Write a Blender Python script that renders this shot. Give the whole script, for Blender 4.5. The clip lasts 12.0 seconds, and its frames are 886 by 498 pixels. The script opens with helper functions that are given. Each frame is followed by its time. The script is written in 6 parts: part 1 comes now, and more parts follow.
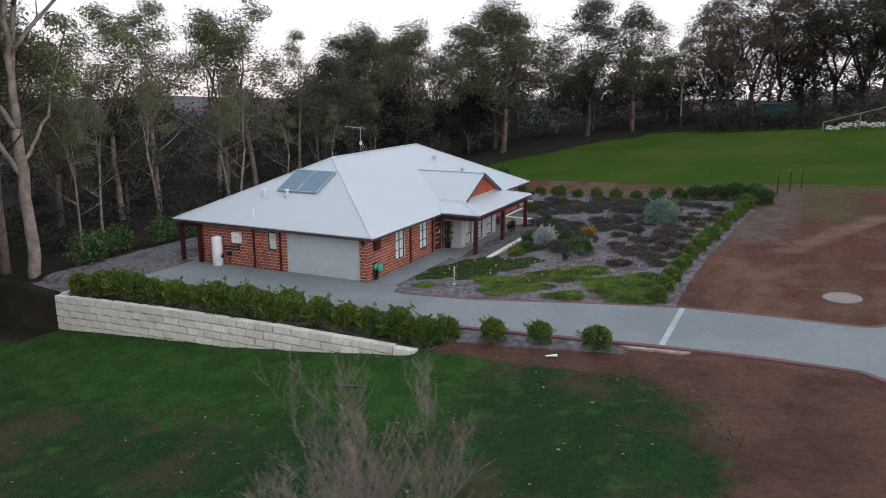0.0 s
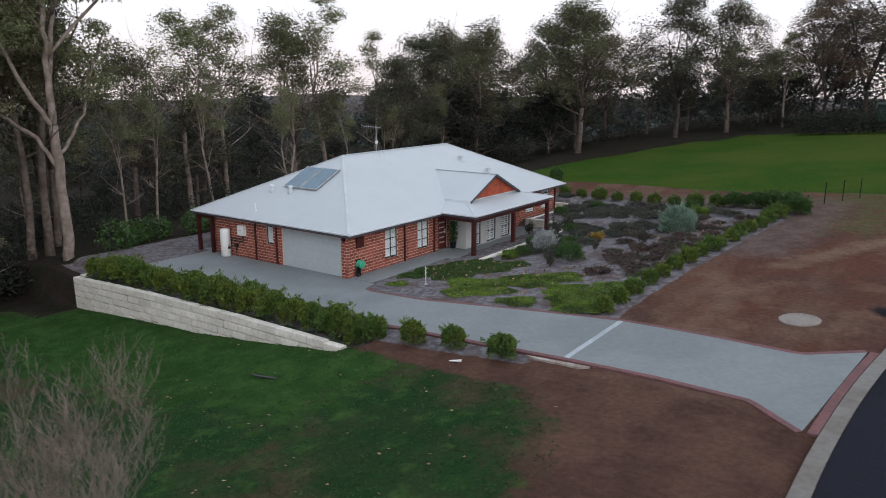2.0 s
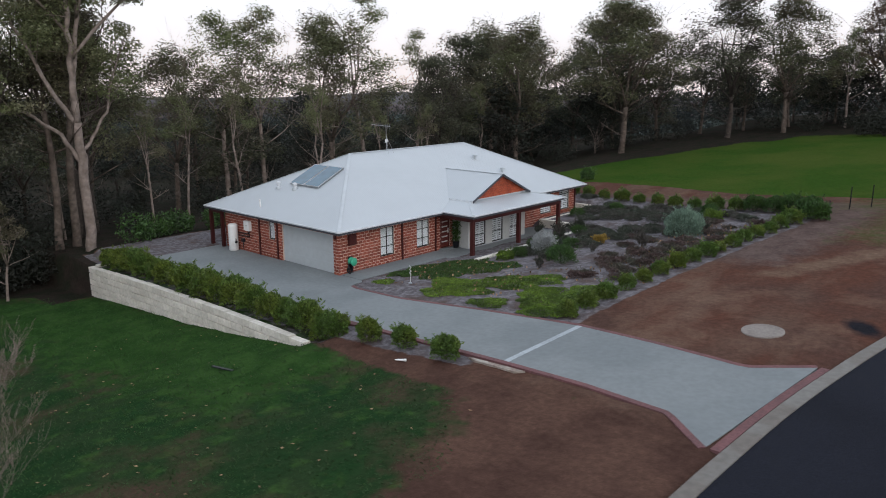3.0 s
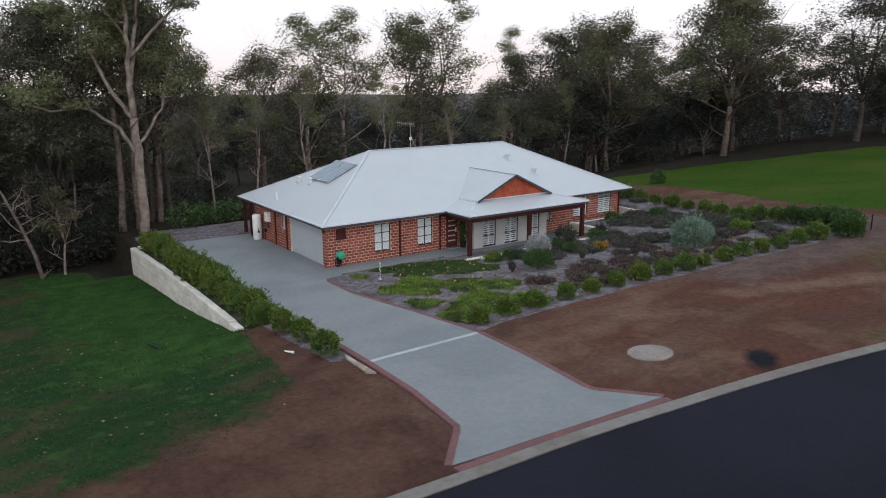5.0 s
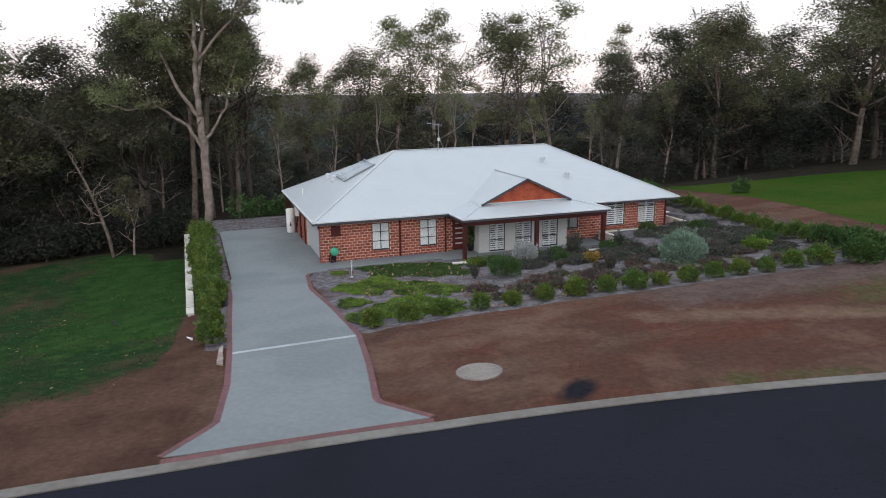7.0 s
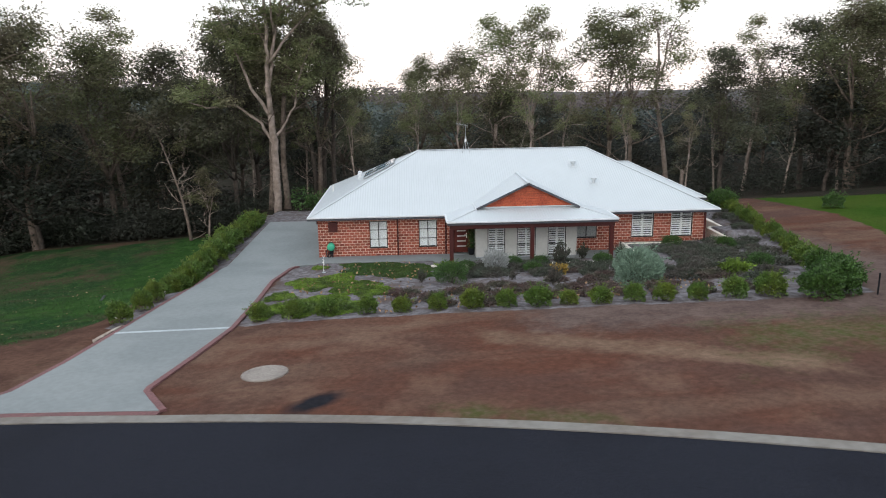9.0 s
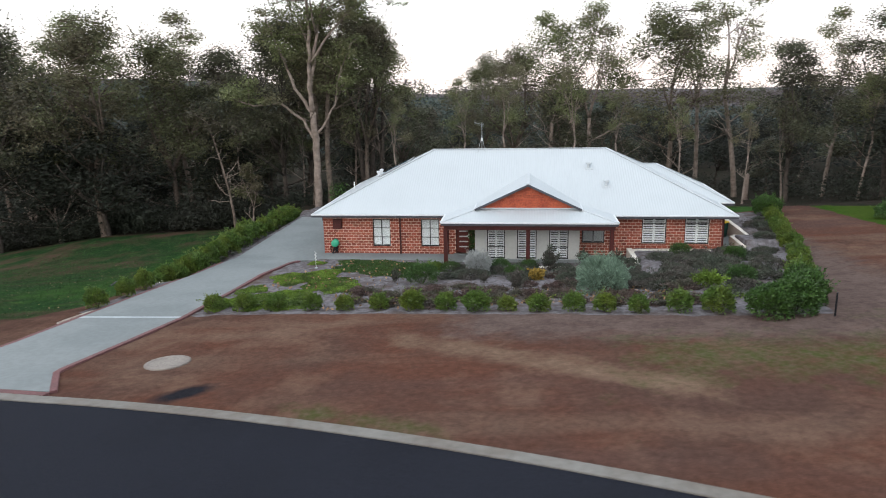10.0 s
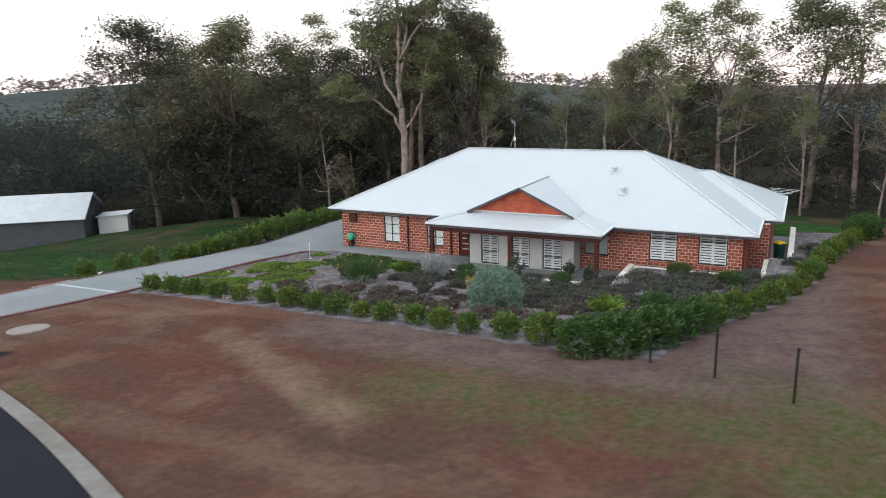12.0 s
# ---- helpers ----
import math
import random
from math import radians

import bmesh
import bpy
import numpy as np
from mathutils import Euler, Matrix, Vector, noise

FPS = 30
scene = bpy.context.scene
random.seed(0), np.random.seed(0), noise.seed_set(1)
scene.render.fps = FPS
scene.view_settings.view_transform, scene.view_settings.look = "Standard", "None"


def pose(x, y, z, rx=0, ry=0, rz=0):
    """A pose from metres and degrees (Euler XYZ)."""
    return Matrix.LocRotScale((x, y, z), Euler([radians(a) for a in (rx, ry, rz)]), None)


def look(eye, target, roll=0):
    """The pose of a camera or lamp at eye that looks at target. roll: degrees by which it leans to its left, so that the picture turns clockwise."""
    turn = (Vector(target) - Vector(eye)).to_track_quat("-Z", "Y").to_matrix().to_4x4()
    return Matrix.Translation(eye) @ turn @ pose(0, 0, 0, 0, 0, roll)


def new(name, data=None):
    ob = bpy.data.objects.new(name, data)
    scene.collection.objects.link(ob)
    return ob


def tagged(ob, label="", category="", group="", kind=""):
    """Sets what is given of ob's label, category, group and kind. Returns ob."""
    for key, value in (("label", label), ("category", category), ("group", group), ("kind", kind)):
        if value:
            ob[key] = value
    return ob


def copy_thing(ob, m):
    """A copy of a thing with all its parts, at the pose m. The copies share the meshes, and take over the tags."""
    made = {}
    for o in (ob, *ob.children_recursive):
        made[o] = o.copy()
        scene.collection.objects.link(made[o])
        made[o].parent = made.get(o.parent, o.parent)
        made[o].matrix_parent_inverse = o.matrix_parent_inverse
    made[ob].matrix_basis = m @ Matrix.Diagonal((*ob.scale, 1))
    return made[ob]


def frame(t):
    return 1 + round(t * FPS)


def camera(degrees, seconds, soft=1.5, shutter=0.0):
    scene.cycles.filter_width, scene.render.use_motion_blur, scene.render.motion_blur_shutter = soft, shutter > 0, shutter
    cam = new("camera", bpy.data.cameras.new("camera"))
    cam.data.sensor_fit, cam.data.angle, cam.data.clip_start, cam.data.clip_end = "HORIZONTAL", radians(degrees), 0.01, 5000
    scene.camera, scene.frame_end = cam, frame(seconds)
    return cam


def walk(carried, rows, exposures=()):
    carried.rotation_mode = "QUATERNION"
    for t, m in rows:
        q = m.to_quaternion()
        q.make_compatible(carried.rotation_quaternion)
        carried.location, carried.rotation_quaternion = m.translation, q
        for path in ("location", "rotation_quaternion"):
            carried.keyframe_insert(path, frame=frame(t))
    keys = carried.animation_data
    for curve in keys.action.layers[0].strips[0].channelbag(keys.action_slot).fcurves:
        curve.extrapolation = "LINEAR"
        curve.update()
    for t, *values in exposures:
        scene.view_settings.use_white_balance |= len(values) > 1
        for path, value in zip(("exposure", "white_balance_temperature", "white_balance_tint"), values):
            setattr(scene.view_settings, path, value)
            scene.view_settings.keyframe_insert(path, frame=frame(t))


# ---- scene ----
cam = camera(63.3, 12.0, 1.0, 0.5)
METRES, EYE, TILT, LEAN, TURN = 68.0, 10.2, 0.0, 0.0, 25.1
ROWS = [
    (0.0, 0.0, 0.0, 0.0, 0.01, -12.82, -0.06),
    (0.5, 0.0282, 0.0006, 0.0002, 2.58, -12.84, -0.04),
    (1.0, 0.0573, 0.0028, 0.0006, 5.23, -12.88, -0.02),
    (1.5, 0.0876, 0.0063, 0.001, 7.97, -12.9, 0.04),
    (2.0, 0.1188, 0.0111, 0.0015, 10.78, -12.94, 0.06),
    (2.5, 0.1509, 0.0182, 0.0019, 13.72, -13.01, 0.08),
    (3.0, 0.1839, 0.027, 0.0024, 16.84, -13.08, 0.13),
    (5.0, 0.3181, 0.0867, 0.0031, 30.26, -13.25, 0.3),
    (5.5, 0.3516, 0.1087, 0.0031, 33.92, -13.27, 0.37),
    (6.0, 0.3847, 0.134, 0.0034, 37.72, -13.27, 0.45),
    (6.5, 0.4167, 0.1619, 0.0038, 41.62, -13.27, 0.52),
    (7.0, 0.4457, 0.1912, 0.0041, 45.37, -13.25, 0.57),
    (9.0, 0.55, 0.3459, 0.0051, 62.16, -13.31, 0.87),
    (9.5, 0.5704, 0.3915, 0.0053, 66.76, -13.36, 0.95),
    (10.0, 0.5865, 0.4399, 0.005, 71.45, -13.37, 1.03),
    (10.5, 0.5988, 0.4914, 0.0052, 76.3, -13.41, 1.11),
    (11.0, 0.6054, 0.5443, 0.0048, 81.27, -13.43, 1.23),
    (11.5, 0.6074, 0.5977, 0.004, 86.2, -13.42, 1.33),
    (12.0, 0.6047, 0.6511, 0.0027, 91.21, -13.38, 1.4),
]
walk(cam, [(t, pose(0, 0, EYE, TILT, LEAN, TURN) @ pose(METRES * x, METRES * y, METRES * z, 90 + pitch, roll, yaw)) for t, x, y, z, yaw, pitch, roll in ROWS],
     ((0.0, -0.20, 6200, 14), (3.0, -0.32, 6230, 13), (5.5, -0.30, 6250, 13), (7.2, -0.10, 6300, 12), (9.0, 0.16, 6450, 10), (12.0, 0.30, 6450, 10)))

# ---- light ----
WORLD = bpy.data.worlds.new("dusk_sky")
scene.world = WORLD
WORLD.use_nodes = True
wn, wl = WORLD.node_tree.nodes, WORLD.node_tree.links
wn.clear()
w_out, w_bg = wn.new("ShaderNodeOutputWorld"), wn.new("ShaderNodeBackground")
w_sky = wn.new("ShaderNodeTexSky")
w_sky.sky_type, w_sky.sun_disc = "NISHITA", False
w_sky.sun_elevation, w_sky.sun_rotation = radians(32), radians(114)
w_sky.dust_density, w_sky.air_density, w_sky.ozone_density = 4.0, 1.0, 1.0
w_scale = wn.new("ShaderNodeMix")
w_scale.data_type, w_scale.blend_type = "RGBA", "MULTIPLY"
w_scale.inputs[0].default_value = 1.0
w_scale.inputs[7].default_value = (0.07, 0.07, 0.07, 1)
# thin cloud over the whole sky: white, with a faint peach rim at the horizon
w_tc, w_sep, w_ramp = wn.new("ShaderNodeTexCoord"), wn.new("ShaderNodeSeparateXYZ"), wn.new("ShaderNodeValToRGB")
w_ramp.color_ramp.elements[0].position, w_ramp.color_ramp.elements[0].color = 0.0, (0.96, 0.85, 0.80, 1)
w_ramp.color_ramp.elements[1].position, w_ramp.color_ramp.elements[1].color = 1.0, (0.72, 0.82, 0.92, 1)
mid = w_ramp.color_ramp.elements.new(0.10)
mid.color = (1.0, 1.0, 1.0, 1)
w_add = wn.new("ShaderNodeMix")
w_add.data_type = "RGBA"
w_add.inputs[0].default_value = 0.92
wl.new(w_tc.outputs["Generated"], w_sep.inputs[0])
wl.new(w_sep.outputs["Z"], w_ramp.inputs[0])
wl.new(w_sky.outputs[0], w_scale.inputs[6])
wl.new(w_scale.outputs[2], w_add.inputs[6])
wl.new(w_ramp.outputs[0], w_add.inputs[7])
wl.new(w_add.outputs[2], w_bg.inputs["Color"])
w_bg.inputs["Strength"].default_value = 1.42
wl.new(w_bg.outputs[0], w_out.inputs[0])

sun_data = bpy.data.lights.new("sun", "SUN")
sun_data.energy, sun_data.angle, sun_data.color = 1.0, radians(60), (1.0, 0.90, 0.80)
sun = new("sun", sun_data)
sun.matrix_world = look((47, 13, 42), (-14, 40, 0))

# ---- materials ----


def material(name, base, vary=0.25, scale=6.0, rough=0.8, bump=0.3, bump_scale=40.0, metal=0.0, second=None, patch=0.6, island=0.0, piece=0.0, spec=0.3, thru=0.0):
    """Grain and patches at two scales over one base colour, with relief."""
    m = bpy.data.materials.new(name)
    m.use_nodes = True
    n, l = m.node_tree.nodes, m.node_tree.links
    p = n["Principled BSDF"]
    geo = n.new("ShaderNodeNewGeometry")
    fine, big = n.new("ShaderNodeTexNoise"), n.new("ShaderNodeTexNoise")
    fine.inputs["Scale"].default_value, fine.inputs["Detail"].default_value = scale, 6
    big.inputs["Scale"].default_value, big.inputs["Detail"].default_value = patch, 3
    l.new(geo.outputs["Position"], fine.inputs["Vector"])
    l.new(geo.outputs["Position"], big.inputs["Vector"])
    ramp = n.new("ShaderNodeMapRange")
    ramp.inputs["From Min"].default_value, ramp.inputs["From Max"].default_value = 0.3, 0.7
    ramp.inputs["To Min"].default_value, ramp.inputs["To Max"].default_value = 1 - vary, 1 + vary
    l.new(fine.outputs["Fac"], ramp.inputs["Value"])
    mixc = n.new("ShaderNodeMix")
    mixc.data_type = "RGBA"
    mixc.inputs[6].default_value = (*base, 1)
    mixc.inputs[7].default_value = (*(second or [c * (1 - vary) for c in base]), 1)
    soft = n.new("ShaderNodeMapRange")
    soft.inputs["From Min"].default_value, soft.inputs["From Max"].default_value = 0.42, 0.62
    l.new(big.outputs["Fac"], soft.inputs["Value"])
    l.new(soft.outputs[0], mixc.inputs[0])
    mul = n.new("ShaderNodeVectorMath")
    mul.operation = "SCALE"
    l.new(mixc.outputs[2], mul.inputs[0])
    level = ramp.outputs[0]
    for amount, source in ((island, geo.outputs["Random Per Island"]), (piece, None)):
        if amount:
            if source is None:
                source = n.new("ShaderNodeObjectInfo").outputs["Random"]
            rr = n.new("ShaderNodeMapRange")
            rr.inputs["To Min"].default_value, rr.inputs["To Max"].default_value = 1 - amount, 1 + amount
            l.new(source, rr.inputs["Value"])
            mm = n.new("ShaderNodeMath")
            mm.operation = "MULTIPLY"
            l.new(level, mm.inputs[0])
            l.new(rr.outputs[0], mm.inputs[1])
            level = mm.outputs[0]
    l.new(level, mul.inputs["Scale"])
    l.new(mul.outputs[0], p.inputs["Base Color"])
    p.inputs["Roughness"].default_value, p.inputs["Metallic"].default_value = rough, metal
    p.inputs["Specular IOR Level"].default_value = spec
    if bump:
        bn, b = n.new("ShaderNodeTexNoise"), n.new("ShaderNodeBump")
        bn.inputs["Scale"].default_value, bn.inputs["Detail"].default_value = bump_scale, 4
        l.new(geo.outputs["Position"], bn.inputs["Vector"])
        b.inputs["Strength"].default_value, b.inputs["Distance"].default_value = bump, 0.02
        l.new(bn.outputs["Fac"], b.inputs["Height"])
        l.new(b.outputs[0], p.inputs["Normal"])
    if thru:
        tr, mx = n.new("ShaderNodeBsdfTranslucent"), n.new("ShaderNodeMixShader")
        l.new(mul.outputs[0], tr.inputs["Color"])
        mx.inputs[0].default_value = thru
        l.new(p.outputs[0], mx.inputs[1])
        l.new(tr.outputs[0], mx.inputs[2])
        l.new(mx.outputs[0], n["Material Output"].inputs[0])
    return m


def ribbed(name, base, axis, period, rough=0.45, depth=0.02, spec=0.4):
    """Painted sheet metal with ribs repeated along one world axis."""
    m = material(name, base, 0.025, 0.8, rough, 0, 1, 0.0, [c * 0.975 for c in base], 0.2, spec=spec)
    n, l = m.node_tree.nodes, m.node_tree.links
    geo, sep = n.new("ShaderNodeNewGeometry"), n.new("ShaderNodeSeparateXYZ")
    l.new(geo.outputs["Position"], sep.inputs[0])
    a, s, b = n.new("ShaderNodeMath"), n.new("ShaderNodeMath"), n.new("ShaderNodeBump")
    a.operation, s.operation = "MULTIPLY", "SINE"
    a.inputs[1].default_value = 2 * math.pi / period
    l.new(sep.outputs[axis], a.inputs[0])
    l.new(a.outputs[0], s.inputs[0])
    b.inputs["Strength"].default_value, b.inputs["Distance"].default_value = 0.22, depth
    l.new(s.outputs[0], b.inputs["Height"])
    l.new(b.outputs[0], n["Principled BSDF"].inputs["Normal"])
    return m


M_ROOF_X = ribbed("roof_sheet_side", (0.455, 0.495, 0.525), "X", 0.152)
M_ROOF_Y = ribbed("roof_sheet_front", (0.455, 0.495, 0.525), "Y", 0.152)
M_CAP = material("roof_capping", (0.48, 0.52, 0.55), 0.06, 2, 0.45, 0)
M_GUTTER = material("gutter_paint", (0.62, 0.65, 0.68), 0.06, 2, 0.4, 0)
M_FASCIA = material("fascia_paint", (0.07, 0.075, 0.09), 0.15, 4, 0.5, 0)
M_BRICK = material("red_brick", (0.275, 0.082, 0.054), 0.22, 25, 0.9, 0.4, 90, second=(0.225, 0.064, 0.046), patch=2.0, piece=0.28)
M_BRICK_REST = material("red_brick_rest", (0.275, 0.082, 0.054), 0.22, 25, 0.9, 0.4, 90, second=(0.225, 0.064, 0.046), patch=2.0, island=0.28)
M_MORTAR = material("mortar", (0.70, 0.52, 0.44), 0.15, 18, 0.95, 0.3, 120)
M_RENDER = material("painted_render", (0.50, 0.51, 0.50), 0.06, 8, 0.85, 0.15, 120)
M_SOFFIT = material("eaves_lining", (0.55, 0.55, 0.54), 0.05, 4, 0.8, 0)
M_TIMBER = material("oxblood_timber", (0.066, 0.015, 0.014), 0.25, 12, 0.5, 0.15, 60, piece=0.1)
M_GABLE = material("cedar_boards", (0.36, 0.080, 0.036), 0.28, 10, 0.55, 0.2, 60, second=(0.26, 0.050, 0.024), patch=1.5, piece=0.12)
M_DOOR = material("entry_door_stain", (0.10, 0.022, 0.016), 0.25, 14, 0.4, 0.1, 60)
M_GARAGE = material("garage_door_steel", (0.46, 0.50, 0.52), 0.05, 3, 0.45, 0.05, 40)
M_WHITE = material("white_paint", (0.78, 0.79, 0.78), 0.05, 4, 0.45, 0)
M_BLIND = material("shutter_white", (0.86, 0.87, 0.87), 0.06, 5, 0.5, 0, spec=0.2)
M_FRAME = material("black_aluminium", (0.012, 0.014, 0.018), 0.2, 8, 0.4, 0)
M_DARK = material("unlit_room_dark", (0.05, 0.05, 0.05), 0.2, 4, 0.9, 0)
M_STEEL = material("galvanised_steel", (0.42, 0.44, 0.46), 0.15, 10, 0.35, 0, metal=0.8)
M_CONCRETE = material("broomed_concrete", (0.200, 0.220, 0.226), 0.07, 5, 0.85, 0.15, 90, second=(0.172, 0.192, 0.199), patch=0.35)
M_BORDER = material("red_oxide_border", (0.160, 0.076, 0.078), 0.2, 12, 0.85, 0.3, 80, second=(0.125, 0.064, 0.066), patch=1.0)
M_KERB = material("kerb_concrete", (0.185, 0.178, 0.165), 0.12, 5, 0.9, 0.3, 70, second=(0.155, 0.14, 0.125), patch=0.8)
M_ASPHALT = material("asphalt", (0.0155, 0.0172, 0.0250), 0.35, 30, 0.85, 0.6, 160, second=(0.0125, 0.0138, 0.0200), patch=0.25, spec=0.08)
M_STRIP = material("pale_strip", (0.37, 0.41, 0.44), 0.15, 10, 0.8, 0.2, 60)
M_APRON = material("dirty_concrete", (0.36, 0.33, 0.29), 0.25, 9, 0.9, 0.3, 60, second=(0.25, 0.2, 0.17), patch=2.0)
M_LIMESTONE = material("limestone_block", (0.66, 0.63, 0.57), 0.12, 7, 0.95, 0.5, 35, second=(0.58, 0.55, 0.49), patch=0.9, piece=0.10)
M_LIME_REST = material("limestone_rest", (0.66, 0.63, 0.57), 0.12, 7, 0.95, 0.5, 35, second=(0.58, 0.55, 0.49), patch=0.9, island=0.10)
M_LID = material("worn_concrete", (0.235, 0.21, 0.19), 0.18, 12, 0.9, 0.3, 60, second=(0.19, 0.165, 0.15), patch=2.0)
M_GREEN = material("green_plastic", (0.05, 0.36, 0.22), 0.1, 8, 0.4, 0)
M_DKGREEN = material("dark_green_sheet", (0.012, 0.055, 0.045), 0.2, 3, 0.5, 0.1, 20)
M_YELLOW = material("yellow_plastic", (0.62, 0.42, 0.02), 0.1, 8, 0.45, 0)
M_SOLAR = material("collector_glass", (0.05, 0.13, 0.19), 0.15, 2, 0.07, 0, spec=0.9)
M_BARK = material("gum_bark", (0.135, 0.108, 0.090), 0.4, 3.5, 0.95, 0.5, 14, second=(0.09, 0.07, 0.057), patch=0.9)
M_BARK_PALE = material("pale_gum_bark", (0.25, 0.205, 0.18), 0.3, 3.0, 0.9, 0.4, 12, second=(0.185, 0.148, 0.125), patch=1.8)
M_BARK_DARK = material("dark_bark", (0.07, 0.058, 0.05), 0.4, 4, 0.95, 0.5, 16)
M_TWIG = material("dry_twig", (0.215, 0.172, 0.15), 0.3, 8, 0.95, 0, island=0.2)
M_LEAF_GUM = material("gum_leaf", (0.168, 0.190, 0.088), 0.22, 0.9, 0.6, 0, second=(0.172, 0.160, 0.098), patch=0.25, island=0.4, thru=0.45)
M_LEAF_OLIVE = material("olive_leaf", (0.118, 0.128, 0.064), 0.22, 0.9, 0.6, 0, second=(0.122, 0.108, 0.070), patch=0.25, island=0.4, thru=0.45)
M_LEAF_DEEP = material("deep_green_leaf", (0.078, 0.086, 0.050), 0.22, 0.9, 0.6, 0, second=(0.084, 0.076, 0.054), patch=0.25, island=0.4, thru=0.35)
M_LEAF_BROWN = material("rusty_foliage", (0.135, 0.094, 0.064), 0.22, 0.9, 0.7, 0, second=(0.09, 0.082, 0.056), patch=0.2, island=0.3, thru=0.32)
# understorey leaf near black: the wood's inner shade is painted into its colour
M_LEAF_DARK = material("shaded_understory", (0.032, 0.034, 0.027), 0.25, 0.9, 0.7, 0, second=(0.031, 0.038, 0.027), patch=0.2, island=0.35, thru=0.3)
M_LEAF_HEDGE = material("hedge_leaf", (0.078, 0.136, 0.030), 0.25, 2.5, 0.45, 0, second=(0.115, 0.155, 0.028), patch=0.8, island=0.5, thru=0.25)
M_LEAF_HEDGE_DK = material("dark_hedge_leaf", (0.045, 0.095, 0.026), 0.25, 2.5, 0.45, 0, second=(0.045, 0.09, 0.02), patch=0.8, island=0.5, thru=0.2)
M_LEAF_MAT = material("groundcover_leaf", (0.135, 0.215, 0.030), 0.3, 2.0, 0.6, 0, second=(0.06, 0.10, 0.018), patch=0.9, island=0.4, thru=0.2)
M_LEAF_MAT_DK = material("dark_groundcover_leaf", (0.042, 0.088, 0.020), 0.3, 2.0, 0.6, 0, second=(0.05, 0.085, 0.018), patch=0.9, island=0.4, thru=0.2)
M_LEAF_SAGE = material("sage_leaf", (0.18, 0.265, 0.20), 0.2, 2.5, 0.7, 0, island=0.35, thru=0.15)
M_LEAF_SILVER = material("silver_leaf", (0.36, 0.38, 0.38), 0.15, 3, 0.75, 0, island=0.25, thru=0.1)
M_LEAF_HEATH = material("heath_leaf", (0.056, 0.068, 0.050), 0.3, 2.5, 0.75, 0, second=(0.074, 0.068, 0.060), patch=0.8, island=0.45, thru=0.1)
M_LEAF_PURPLE = material("bronze_leaf", (0.085, 0.056, 0.052), 0.3, 2.5, 0.7, 0, second=(0.075, 0.075, 0.055), patch=1.0, island=0.5, thru=0.1)
M_LEAF_GOLD = material("golden_leaf", (0.28, 0.19, 0.04), 0.25, 2.5, 0.7, 0, island=0.4, thru=0.15)
M_GRASS = material("lawn_blade", (0.034, 0.078, 0.022), 0.3, 1.2, 0.8, 0, second=(0.030, 0.056, 0.020), patch=0.35, island=0.2, thru=0.2)
M_FLOWER = material("white_flower", (0.7, 0.7, 0.68), 0.1, 5, 0.7, 0, island=0.2)
M_FALLEN = material("fallen_leaf", (0.30, 0.19, 0.11), 0.3, 5, 0.8, 0, island=0.5)
# ridge leaves carry the distance haze in their pale mauve colour
M_HAZED_RIDGEWOOD = material("hazed_ridge_foliage", (0.155, 0.135, 0.140), 0.2, 0.05, 0.95, 0, second=(0.175, 0.150, 0.152), patch=0.01, island=0.15, spec=0.0, thru=0.4)
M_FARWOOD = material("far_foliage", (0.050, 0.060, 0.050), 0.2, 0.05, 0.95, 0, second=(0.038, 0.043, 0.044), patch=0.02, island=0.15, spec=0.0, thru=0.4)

M_GLASS = bpy.data.materials.new("window_glass")
M_GLASS.use_nodes = True
gn, gl = M_GLASS.node_tree.nodes, M_GLASS.node_tree.links
g_mix, g_tr, g_gl = gn.new("ShaderNodeMixShader"), gn.new("ShaderNodeBsdfTransparent"), gn.new("ShaderNodeBsdfGlossy")
g_gl.inputs["Roughness"].default_value = 0.02
g_tr.inputs["Color"].default_value = (0.93, 0.95, 0.96, 1)
g_mix.inputs[0].default_value = 0.045
gl.new(g_tr.outputs[0], g_mix.inputs[1])
gl.new(g_gl.outputs[0], g_mix.inputs[2])
gl.new(g_mix.outputs[0], gn["Material Output"].inputs[0])


